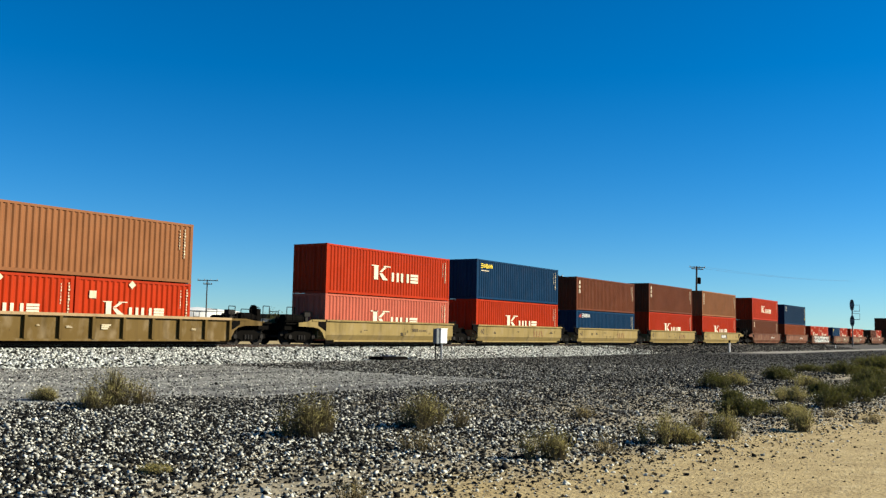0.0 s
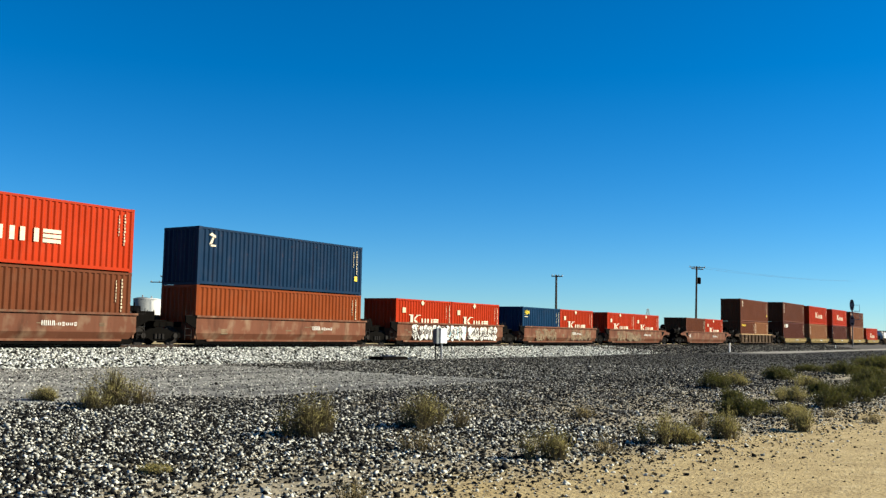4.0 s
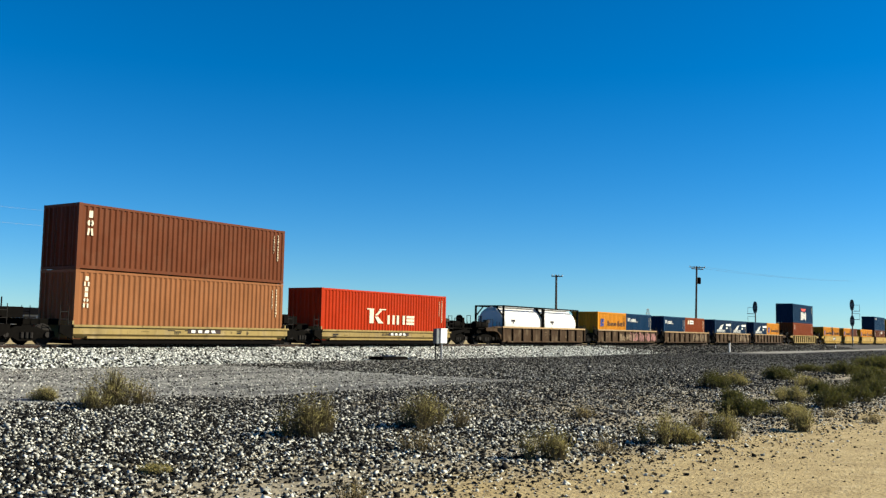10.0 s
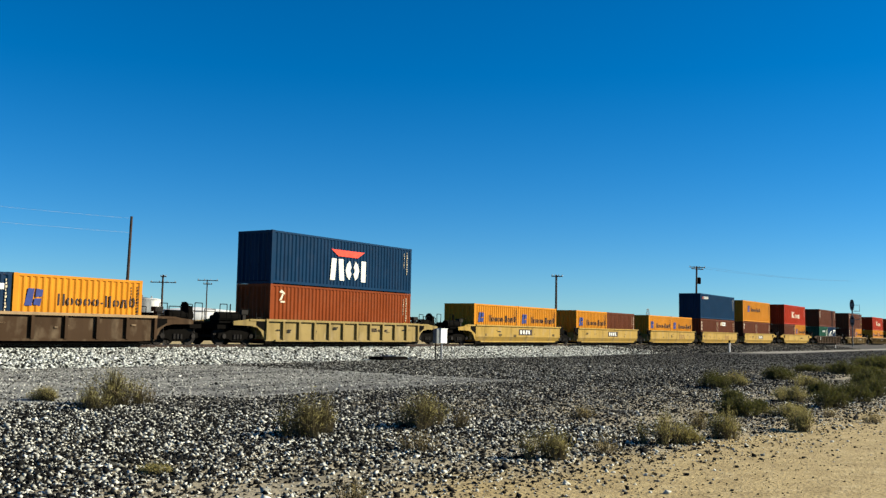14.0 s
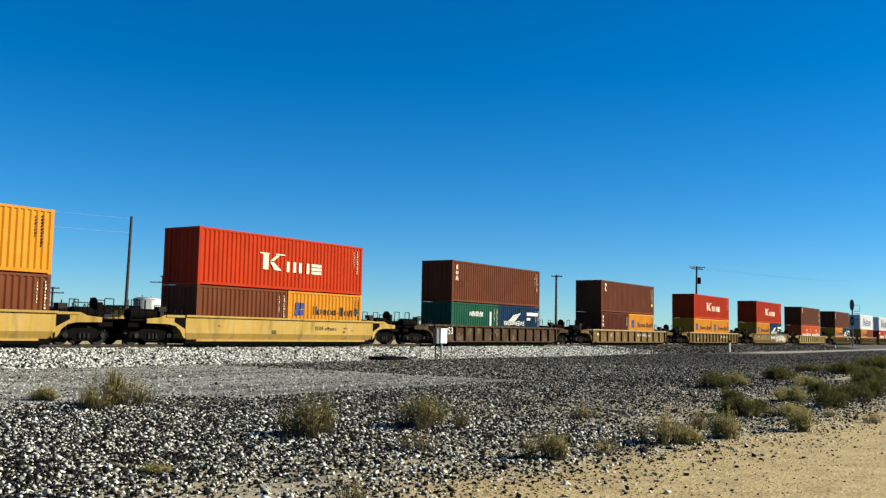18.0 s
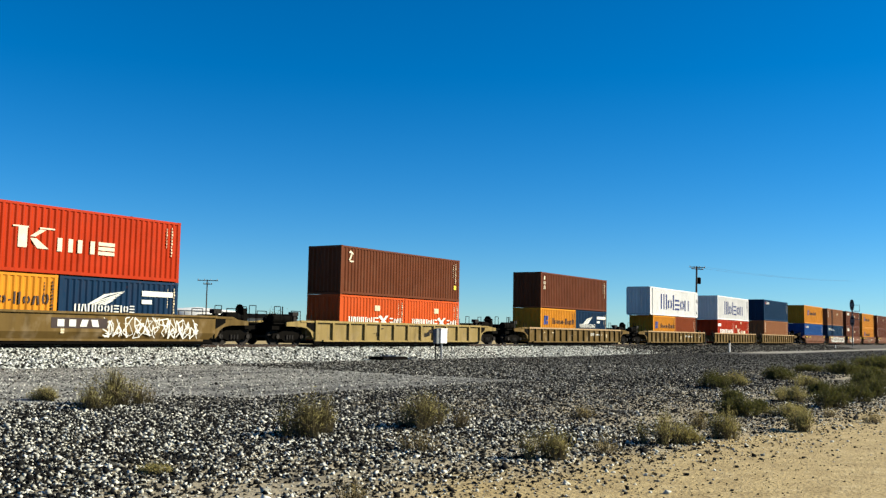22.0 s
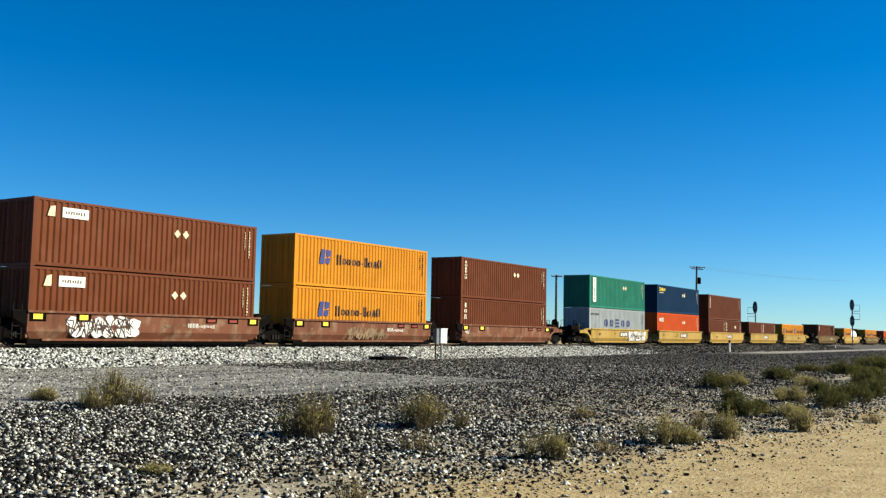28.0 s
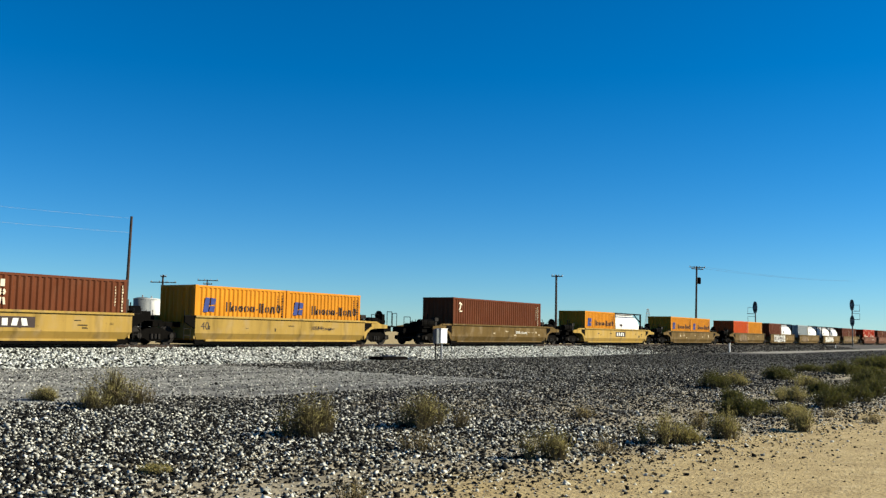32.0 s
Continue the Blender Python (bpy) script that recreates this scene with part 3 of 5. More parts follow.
SAY = dict(kline=" with a wide white emblem", hapag=" with a blue emblem and dark lettering", matson=" with large navy lettering", apl=" with white lettering and a red emblem",
           nyk=" with small white lettering", wing=" with a white wing emblem", seaco=" with a yellow corner mark", cosco=" with spaced navy lettering", panel=" with a tall white panel",
           hyundai=" with heavy white lettering", hamburg=" with white lettering", capital=" with white lettering", tri=" with stacked white marks", tex=" with stacked white marks",
           logo=" with a white corner plate", om=" with white corner lettering", zed=" with a small corner emblem", ytext=" with yellow lettering")
SHARED = {}


def shared(key, make, mat):
    if (key, mat.name) not in SHARED:
        SHARED[key, mat.name] = make().data(key[0], mat)
    return SHARED[key, mat.name]


def container(spec):
    """spec: colour, feet, s or h for the height, then the marks: 'red 40 h kline'."""
    if spec in TEMPLATES:
        return copy_thing(TEMPLATES[spec], Matrix())
    colour, feet, hh, style = (spec.split() + [""])[:4]
    extra = style[-2:] if style.endswith("+d") else ""
    style = style.replace("+d", "")
    feet = int(feet)
    L, H, W, mat = LENGTHS[feet], HEIGHTS[hh], WIDTH, CM[colour]
    c = thing("shipping_container", f"{TONE[colour]} corrugated {feet}-foot container{SAY.get(style, '')}", "container", "containers on the train")
    k = (L, H)
    side = shared(("side_panel", *k), lambda: corrugated(L - 0.3, H - 0.26), mat)
    part("side_panel", side, mat, c, at=(0, -W / 2 + 0.004, 0.16))
    part("side_panel", side, mat, c, at=(0, W / 2 - 0.004, 0.16), rz=180)
    end = shared(("end_panel", *k), lambda: corrugated(W - 0.28, H - 0.26), mat)
    part("end_panel", end, mat, c, at=(L / 2 - 0.03, 0, 0.16), rz=90)
    leaf = shared(("door", *k), lambda: corrugated(W / 2 - 0.075, H - 0.28, 0.36, 0.03), mat)
    bar = shared(("locking_bar", H), lambda: Mesh().rod((0, 0, 0.12), (0, 0, H - 0.1), 0.019, 6).box(-0.03, 0.03, -0.03, 0.03, 0.9, 1.0), mat)
    for s in (-1, 1):
        d = part("door", leaf, mat, c, at=(-L / 2 + 0.03, s * (W / 4 - 0.035), 0.16), rz=-90)
        for q in (-0.2, 0.24):
            part("locking_bar", bar, mat, d, at=(q * s, -0.035, -0.16))
    part("roof", shared(("roof", *k), lambda: Mesh().box(-L / 2 + 0.05, L / 2 - 0.05, -W / 2 + 0.055, W / 2 - 0.055, H - 0.075, H - 0.035), mat), mat, c)
    part("floor", shared(("floor", *k), lambda: Mesh().box(-L / 2 + 0.05, L / 2 - 0.05, -W / 2 + 0.05, W / 2 - 0.05, 0.10, 0.15), M_BLACK), M_BLACK, c)
    top = shared(("top_rail", L), lambda: Mesh().box(-L / 2 + 0.15, L / 2 - 0.15, -0.03, 0.03, -0.10, 0), mat)
    low = shared(("bottom_rail", L), lambda: Mesh().box(-L / 2 + 0.15, L / 2 - 0.15, -0.03, 0.03, 0, 0.13), mat)
    beam = shared(("end_beam", W), lambda: Mesh().box(-0.05, 0.05, -W / 2 + 0.14, W / 2 - 0.14, 0, 0.13), mat)
    post = shared(("corner_post", H), lambda: Mesh().box(-0.075, 0.075, -0.07, 0.07, 0.12, H - 0.12), mat)
    cast = shared(("corner_fitting",), lambda: Mesh().box(-0.089, 0.089, -0.081, 0.081, 0, 0.118), mat)
    for s in (-1, 1):
        part("top_rail", top, mat, c, at=(0, s * (W / 2 - 0.03), H - 0.012))
        part("bottom_rail", low, mat, c, at=(0, s * (W / 2 - 0.03), 0.04))
        for z in (0.003, H - 0.133):
            part("end_beam", beam, mat, c, at=(s * (L / 2 - 0.06), 0, z))
        inset = 0.0 if feet < 45 else 0.76
        for q in (-1, 1):
            part("corner_post", post, mat, c, at=(s * (L / 2 - 0.08), q * (W / 2 - 0.072), 0))
            for z in (0, H - 0.118):
                part("corner_fitting", cast, mat, c, at=(s * (L / 2 - 0.089 - inset), q * (W / 2 - 0.078), z))
    markings(c, style, L, H, extra)
    TEMPLATES[spec] = c
    return c


def tank_container():
    """A white tank lying in an open steel frame of a 20-foot container's size."""
    if "tank" in TEMPLATES:
        return copy_thing(TEMPLATES["tank"], Matrix())
    c = thing("tank_container", "white cylindrical tank in an open dark steel 20-foot frame", "tank container", "containers on the train")
    L, H, W = 6.058, 2.591, 2.438
    prof = [(0.02, -2.93), (0.6, -2.90), (0.95, -2.82), (1.12, -2.70), (1.165, -2.58), (1.165, 2.58), (1.12, 2.70), (0.95, 2.82), (0.6, 2.90), (0.02, 2.93)]
    t = part("tank", Mesh().lathe(prof, 32, "x"), M_TANKWHITE, c, "glossy white tank shell", at=(0, 0, 1.34), smooth=True)
    part("walkway", Mesh().box(-2.7, 2.7, -0.55, -0.12, 1.15, 1.19).box(-2.7, 2.7, -0.57, -0.55, 1.13, 1.23), M_GALV, t, "grey top walkway")
    part("manhole", Mesh().lathe([(0.28, 1.12), (0.28, 1.22), (0.2, 1.24)], 16), M_GALV, t)
    for x in (-1.6, 0, 1.6):
        part("band", Mesh().lathe([(1.166, x - 0.03), (1.172, x - 0.03), (1.172, x + 0.03), (1.166, x + 0.03)], 32, "x"), M_TANKWHITE, t)
    glyph = Mesh()
    for i in range(3):
        glyph.box(-1.8 + i * 0.2, -1.68 + i * 0.2, -1.185, -1.10, 0.1 - 0.12 * (i % 2), 0.26)
    stuff_part("shell_marking", glyph, M_INK["black"], t)
    bar = Mesh().box(-L / 2, L / 2, -0.05, 0.05, 0, 0.10).data("long_bar", M_BLACK)
    up = Mesh().box(-0.06, 0.06, -0.06, 0.06, 0, H).data("corner_post", M_BLACK)
    cross = Mesh().box(-0.05, 0.05, -W / 2 + 0.06, W / 2 - 0.06, 0, 0.10).data("cross_bar", M_BLACK)
    for s in (-1, 1):
        for z in (0, H - 0.1):
            part("long_bar", bar, M_BLACK, c, at=(0, s * (W / 2 - 0.05), z))
            part("cross_bar", cross, M_BLACK, c, at=(s * (L / 2 - 0.06), 0, z))
        for q in (-1, 1):
            part("corner_post", up, M_BLACK, c, at=(s * (L / 2 - 0.06), q * (W / 2 - 0.062), 0))
            part("brace", Mesh().rod((s * (L / 2 - 0.1), q * (W / 2 - 0.06), 0.5), (s * (L / 2 - 0.9), q * (W / 2 - 0.06), 0.08), 0.035, 6), M_BLACK, c)
            part("end_brace", Mesh().rod((s * (L / 2 - 0.06), q * 0.55, 0.1), (s * (L / 2 - 0.06), q * (W / 2 - 0.1), 0.8), 0.05, 6).rod((s * (L / 2 - 0.06), q * 0.55, H - 0.1), (s * (L / 2 - 0.06), q * (W / 2 - 0.1), H - 0.75), 0.05, 6), M_BLACK, c)
    TEMPLATES["tank"] = c
    return c

# ---- well cars ----
MOVING = []
FLOOR = 0.21
SHAPES = dict(flat=(0.20, 1.37), low=(0.30, 0.84), rib=(0.20, 1.30))
CAR_SAY = dict(yellow="dusty yellow", cream="dirt-stained cream-yellow", redbrown="faded red-brown", brown="dark brown", mustard="grimy mustard-yellow")


def wheelset():
    m = Mesh()
    for s in (-1, 1):
        rim = [(0.06, 0.68), (0.16, 0.68), (0.18, 0.72), (0.36, 0.72), (0.39, 0.69), (0.445, 0.685), (0.445, 0.71), (0.42, 0.715), (0.42, 0.81), (0.37, 0.81), (0.34, 0.78), (0.17, 0.78), (0.15, 0.83), (0.06, 0.83)]
        m.lathe([(r, h * s) for r, h in (rim if s > 0 else rim)], 20, "y")
    m.rod((0, -0.95, 0), (0, 0.95, 0), 0.075, 10)
    return m.data("wheelset", M_STEEL)


WHEELSET = wheelset()
TRUCKS = {}


def truck(parent, x):
    """A two-axle truck; its wheelsets turn."""
    if not TRUCKS:
        frame_side = Mesh().prism([(-1.25, 0.36), (-1.1, 0.30), (-0.55, 0.30), (-0.32, 0.17), (0.32, 0.17), (0.55, 0.30), (1.1, 0.30), (1.25, 0.36), (1.2, 0.56), (0.75, 0.60), (0.42, 0.74), (-0.42, 0.74), (-0.75, 0.60), (-1.2, 0.56)], -0.07, 0.07)
        TRUCKS["side"] = frame_side.data("side_frame", M_BLACK)
        TRUCKS["cap"] = Mesh().rod((0, -0.05, 0), (0, 0.05, 0), 0.12, 10).data("bearing_cap", M_STEEL)
        sp = Mesh()
        for q in (-0.2, 0, 0.2):
            sp.rod((q, 0, 0.28), (q, 0, 0.5), 0.075, 8)
        TRUCKS["spring"] = sp.data("spring_nest", M_STEEL)
        TRUCKS["bolster"] = Mesh().box(-0.2, 0.2, -1.05, 1.05, 0.48, 0.8).data("bolster", M_BLACK)
    t = part("truck", TRUCKS["bolster"], M_BLACK, parent, "black four-wheel truck", at=(x, 0, 0))
    for s in (-1, 1):
        part("side_frame", TRUCKS["side"], M_BLACK, t, at=(0, s * 1.0, 0))
        part("spring_nest", TRUCKS["spring"], M_STEEL, t, at=(0, s * 1.08, 0))
        for q in (-0.89, 0.89):
            part("bearing_cap", TRUCKS["cap"], M_STEEL, t, at=(q, s * 1.1, 0.42))
    for q in (-0.89, 0.89):
        w = part("wheelset", WHEELSET, M_STEEL, t, at=(q, 0, 0.42))
        WHEELS.setdefault(q, []).append(w)


WHEELS = {}


def blobs(seed, w, h):
    """Fat rounded shapes of solid spray paint, side by side with small gaps."""
    rng, m = random.Random(seed), Mesh()
    x = 0.0
    while x < w:
        cw = rng.uniform(0.4, 0.75)
        for k in range(2):
            cx, cz, n = x + cw / 2 + rng.uniform(-0.08, 0.08), h * (0.28 + 0.44 * k) + rng.uniform(-0.05, 0.05), 12
            p = [(cx + math.cos(i * math.tau / n) * cw * 0.5 * rng.uniform(0.7, 1.1), cz + math.sin(i * math.tau / n) * h * 0.27 * rng.uniform(0.75, 1.15)) for i in range(n)]
            m.prism(p, -0.003 - 0.0006 * rng.random() - 0.0006 * k, 0.003)
        x += cw * 0.88
    return m


def scribble(seed, w, h, fat=1.0):
    """Loose overlapping strokes of spray paint, as thin raised bands."""
    rng, m = random.Random(seed), Mesh()
    x = 0.0
    while x < w:
        cw = rng.uniform(0.35, 0.6)
        for _ in range(4):
            a = [(x + rng.uniform(-0.1, cw), rng.uniform(0, h)) for _ in range(4)]
            r = rng.uniform(0.025, 0.06) * fat
            for (x0, z0), (x1, z1) in zip(a, a[1:]):
                d = Vector((x1 - x0, z1 - z0)).normalized() * r
                m.prism([(x0 + d.y, z0 - d.x), (x1 + d.y, z1 - d.x), (x1 - d.y, z1 + d.x), (x0 - d.y, z0 + d.x)], -0.003 - 0.0004 * rng.random(), 0.003)
        x += cw
    return m


CAR_MESH = {}


def car_mesh(key, mat, make):
    if (key, mat.name) not in CAR_MESH:
        CAR_MESH[key, mat.name] = make().data(key[0], mat)
    return CAR_MESH[key, mat.name]


def well_car(u, kind, colour, half, left, right, tag="", ribs=0):
    """One well unit at the place u of the train. left, right: 'free' with a platform over its own truck, 'share' with a truck under the joint, 'joint' without."""
    mat = CAR_M[colour]
    z0, z1 = SHAPES[kind]
    car = thing("well_car", f"{CAR_SAY[colour]} {'rib-sided' if kind == 'rib' else 'low-sided' if kind == 'low' else 'smooth-sided'} steel container well car", "rail car", "well cars of the train")
    Y = 1.43

    def side():
        if kind == "rib":
            return Mesh().box(-half, half, -0.02, 0.02, z0, z1 - 0.09)
        # outer skin: upright above, turning under below, closed behind
        zk = z0 + 0.30 * (z1 - z0)
        prof = [(-0.03, z1 - 0.05), (-0.03, zk), (0.17, z0), (0.23, z0), (0.03, zk), (0.03, z1 - 0.05)]
        ends = [0.0, 0.0, 0.28, 0.28, 0.0, 0.0]
        m, k = Mesh(), 6
        m.v = [(-half + e, y, z) for (y, z), e in zip(prof, ends)] + [(half - e, y, z) for (y, z), e in zip(prof, ends)]
        m.f = [(i, (i + 1) % k, (i + 1) % k + k, i + k) for i in range(k)] + [tuple(range(k - 1, -1, -1)), tuple(range(k, 2 * k))]
        return m
    sd = car_mesh(("side_sill", kind, half), mat, side)
    chord_mat = M_DUST if kind == "rib" and colour in ("brown", "mustard") and ribs != 14 else mat
    chord = car_mesh(("top_chord", half, kind), chord_mat, lambda: Mesh().box(-half - 0.02, half + 0.02, -0.085, 0.085, -0.115 if kind == "rib" else -0.09, 0))
    foot = car_mesh(("bottom_chord", half, kind), mat, lambda: Mesh().box(-half + 0.7, half - 0.7, -0.07, 0.07, 0, 0.09))
    # added black strip that stands for the shadow below the near sill
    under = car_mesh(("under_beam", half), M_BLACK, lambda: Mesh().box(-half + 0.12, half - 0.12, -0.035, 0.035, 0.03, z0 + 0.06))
    post = car_mesh(("rib", kind), mat, lambda: Mesh().box(-0.065, 0.065, -0.075, 0.075, z0 + 0.06, z1 - 0.11))
    for s in (-1, 1):
        part("side_sill", sd, mat, car, at=(0, s * (Y if kind != "rib" else Y - 0.03), 0), rz=0 if s < 0 else 180)
        part("top_chord", chord, chord_mat, car, at=(0, s * (Y + 0.03), z1))
        part("bottom_chord", foot, mat, car, at=(0, s * (Y + (0.01 if kind == "rib" else -0.075)), z0 - 0.02))
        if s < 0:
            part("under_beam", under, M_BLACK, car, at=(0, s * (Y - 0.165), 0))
        if kind == "rib":
            n = ribs or int(2 * half / 1.15)
            for i in range(n + 1):
                part("rib", post, mat, car, at=(-half + 0.06 + i * (2 * half - 0.12) / n, s * (Y + 0.045), 0))
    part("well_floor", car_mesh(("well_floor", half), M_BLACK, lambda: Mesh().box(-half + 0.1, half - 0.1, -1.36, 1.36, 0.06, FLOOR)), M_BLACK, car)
    for d, how in ((-1, left), (1, right)):
        part("end_bulkhead", car_mesh(("end_bulkhead", half), mat, lambda: Mesh().box(-0.04, 0.04, -1.36, 1.36, 0.3, 1.0)), mat, car, at=(d * (half - 0.06), 0, 0))
        part("end_sill", car_mesh(("end_sill",), M_BLACK, lambda: Mesh().box(-0.8, 0.8, -0.42, 0.42, 0.82, 1.06)), M_BLACK, car, at=(d * (half + 0.76), 0, 0))
        arm = car_mesh(("corner_arm", kind, d), M_BLACK, lambda: Mesh().prism([(0, z1 - 0.62), (d * 0.62, z1 - 0.32), (d * 0.62, z1 - 0.02), (0, z1 - 0.02)][::d], -0.04, 0.04))
        rung = car_mesh(("ladder",), M_STEEL, lambda: Mesh().rod((0, 0, 0.15), (0, 0, 1.5), 0.018, 6).rod((0.38, 0, 0.15), (0.38, 0, 1.5), 0.018, 6)
                        .rod((0, 0, 0.35), (0.38, 0, 0.35), 0.014, 6).rod((0, 0, 0.65), (0.38, 0, 0.65), 0.014, 6).rod((0, 0, 0.95), (0.38, 0, 0.95), 0.014, 6).rod((0, 0, 1.25), (0.38, 0, 1.25), 0.014, 6))
        for s in (-1, 1):
            part("corner_arm", arm, M_BLACK, car, at=(d * half, s * Y, 0))
            part("ladder", rung, M_STEEL, car, at=(d * (half + 0.35) - 0.19, s * (Y - 0.1), 0.1))
        if how == "free":
            over = 3.0
            deck = part("end_platform", car_mesh(("end_platform", colour), M_BLACK, lambda: Mesh().box(-1.45, 1.45, -1.3, 1.3, 1.06, 1.13)), M_BLACK, car, at=(d * (half + 1.5), 0, 0))
            skirt = car_mesh(("end_skirt", colour, kind, d), mat, lambda: Mesh().prism([(0, z0 + 0.10), (d * 0.14, z0 + 0.22), (d * 0.28, 0.66), (d * 0.55, 0.86), (d * 1.0, 0.94), (d * 2.15, 0.96), (d * 2.15, 1.16), (d * 1.45, 1.22), (d * 1.15, z1 - 0.03), (0, z1 - 0.03)][::d], -0.035, 0.035).prism([(d * 0.02, z1 - 0.12), (d * 1.1, z1 - 0.12), (d * 1.1, z1 - 0.02), (d * 0.02, z1 - 0.02)][::d], -0.07, 0.05))
            for s in (-1, 1):
                part("end_skirt", skirt if kind != "low" else car_mesh(("end_skirt", "low", d), M_BLACK, lambda: Mesh().prism([(0, 0.45), (d * 0.5, 0.62), (d * 2.1, 0.95), (d * 2.1, 1.06), (0, 0.84)][::d], -0.035, 0.035)), M_BLACK if kind == "low" else mat, car, at=(d * half, s * (Y - 0.02), 0))
                for q0, q1, top in ((0.9, 1.6, 1.75), (2.4, 2.85, 1.95)):
                    rail = car_mesh(("handrail", d, q0), M_BLACK, lambda: Mesh().rod((d * q0, 0, 1.1), (d * q0, 0, top), 0.022, 6).rod((d * q1, 0, 1.1), (d * q1, 0, top), 0.022, 6).rod((d * q0, 0, top), (d * q1, 0, top), 0.02, 6))
                    part("handrail", rail, M_BLACK, deck, at=(-d * 1.5, s * 1.22, 0))
            part("coupler", car_mesh(("coupler", d), M_BLACK, lambda: Mesh().box(*sorted((0, d * 0.75)), -0.1, 0.1, 0.72, 0.98).box(*sorted((d * 0.55, d * 0.8)), -0.18, 0.16, 0.70, 1.0)), M_BLACK, car, at=(d * (half + 2.75), 0, 0))
            if d > 0:
                bw = car_mesh(("brake_wheel",), M_BLACK, lambda: Mesh().lathe([(0.24, -0.02), (0.28, -0.02), (0.28, 0.02), (0.24, 0.02), (0.24, -0.02)], 18, "x").box(-0.015, 0.015, -0.25, 0.25, -0.02, 0.02).box(-0.015, 0.015, -0.02, 0.02, -0.25, 0.25))
                part("brake_wheel", bw, M_BLACK, car, at=(d * (half + 2.2), -0.75, 1.72))
                part("brake_stand", car_mesh(("brake_stand",), M_BLACK, lambda: Mesh().box(-0.12, 0.12, -0.2, 0.2, 1.1, 1.8)), M_BLACK, car, at=(d * (half + 2.4), -0.75, 0))
            part("hose_rack", car_mesh(("hose_rack", d), M_BLACK, lambda: Mesh().box(*sorted((d * 2.2, d * 2.9)), -1.15, 1.15, 0.78, 1.06).rod((d * 2.5, -1.1, 0.8), (d * 2.5, 1.1, 0.8), 0.06, 6)), M_BLACK, car, at=(d * half, 0, 0))
            part("reservoir", car_mesh(("reservoir",), M_BLACK, lambda: Mesh().rod((-0.7, 0, 0), (0.7, 0, 0), 0.24, 12).rod((0.2, 0, 0.2), (0.2, 0, 0.62), 0.035, 6)), M_BLACK, car, at=(d * (half + 1.9), -0.7, 1.36))
            part("valve_stand", car_mesh(("valve_stand",), M_STEEL, lambda: Mesh().box(-0.1, 0.1, -0.12, 0.12, 1.1, 1.62).box(-0.22, 0.22, -0.16, 0.16, 1.5, 1.72)), M_STEEL, car, at=(d * (half + 0.75), -0.6, 0))
            part("equipment_box", car_mesh(("equipment_box",), M_BLACK, lambda: Mesh().box(-0.45, 0.45, -0.45, 0.45, 1.13, 1.46).rod((-0.6, 0.3, 1.3), (0.7, 0.3, 1.3), 0.13, 10)), M_BLACK, car, at=(d * (half + 1.2), 0.2, 0))
            truck(car, d * (half + 1.55))
        elif how == "share":
            truck(car, d * (half + 1.55))
            part("drawbar_plate", car_mesh(("drawbar_plate",), M_BLACK, lambda: Mesh().box(-0.7, 0.7, -1.1, 1.1, 1.07, 1.12).box(-0.5, 0.5, -0.55, -0.2, 1.12, 1.5).rod((0.2, 0.5, 1.1), (0.2, 0.5, 1.9), 0.03, 6)), M_BLACK, car, at=(d * (half + 1.2), 0, 0))
    if tag:
        y = -Y - (0.035 if kind == "rib" else 0.034)
        plate = Mesh().box(-0.05 * half, 0.27 * half, y - 0.004, y + 0.01, z0 + 0.42 * (z1 - z0), z0 + 0.78 * (z1 - z0))
        if "p" in tag:
            pl = part("number_plate", plate, M_INK["black"], car, "black plate with white bars")
            g = Mesh()
            glyphs(g, -0.02 * half, z0 + 0.48 * (z1 - z0), 0.26 * half, 0.24 * (z1 - z0), "IIV", y - 0.004, 0.34, 0.15)
            stuff_part("plate_marking", g, M_WHITE_INK, pl)
        if "k" in tag:
            g = Mesh()
            glyphs(g, 0.26 * half, z0 + 0.3 * (z1 - z0), 0.26 * half, 0.46, "IIV", y - 0.002, 0.22, 0.12)
            stuff_part("painted_marking", g, M_INK["umber"], car)
        if "n" in tag:
            g = Mesh()
            glyphs(g, 0.28 * half, z0 + 0.5 * (z1 - z0), 0.26 * half, 0.2, "BBIV-ozooz", y - 0.002, 0.28, 0.25)
            stuff_part("painted_marking", g, M_WHITE_INK if colour not in ("yellow", "cream") else M_INK["black"], car)
        for number in ("40", "53"):
            if number[0] in tag:
                text_part(number, 0.5 if number == "40" else 0.62, M_INK["black"] if colour in ("yellow", "cream") else M_WHITE_INK, car, (-half + (0.35 if number == "40" else 0.28 + (2 * half - 0.12) / max(ribs, 1)), y - 0.05 * (number == "53"), z0 + 0.45 * (z1 - z0)))
        spray = "white" if "W" in tag else "chalk"
        for ch, (x, w, h, ink) in dict(g=(-0.72, 0.5, 0.8, spray), G=(0.25, 0.6, 0.8, spray), c=(-0.75, 0.9, 0.85, spray), s=(-0.3, 0.45, 0.6, "chalk"), a=(-0.35, 0.5, 0.8, "aqua"), r=(0.05, 0.9, 0.75, "pinkish")).items():
            if ch in tag:
                if ink == "white" and "B" in tag:
                    fill = blobs(int(u * 10) % 89 + ord(ch), w * half, h * (z1 - z0))
                    over = scribble(int(u * 10) % 83 + ord(ch), w * half * 0.95, h * (z1 - z0), 0.5)
                    stuff_part("graffiti_outline", over, M_INK["black"], car, "dark graffiti outline strokes", at=(x * half, y - 0.03 * (kind == "rib") - 0.003, z0 + 0.08))
                else:
                    fill = scribble(int(u * 10) % 97 + ord(ch), w * half, h * (z1 - z0), 0.45 if "L" in tag else 1.0)
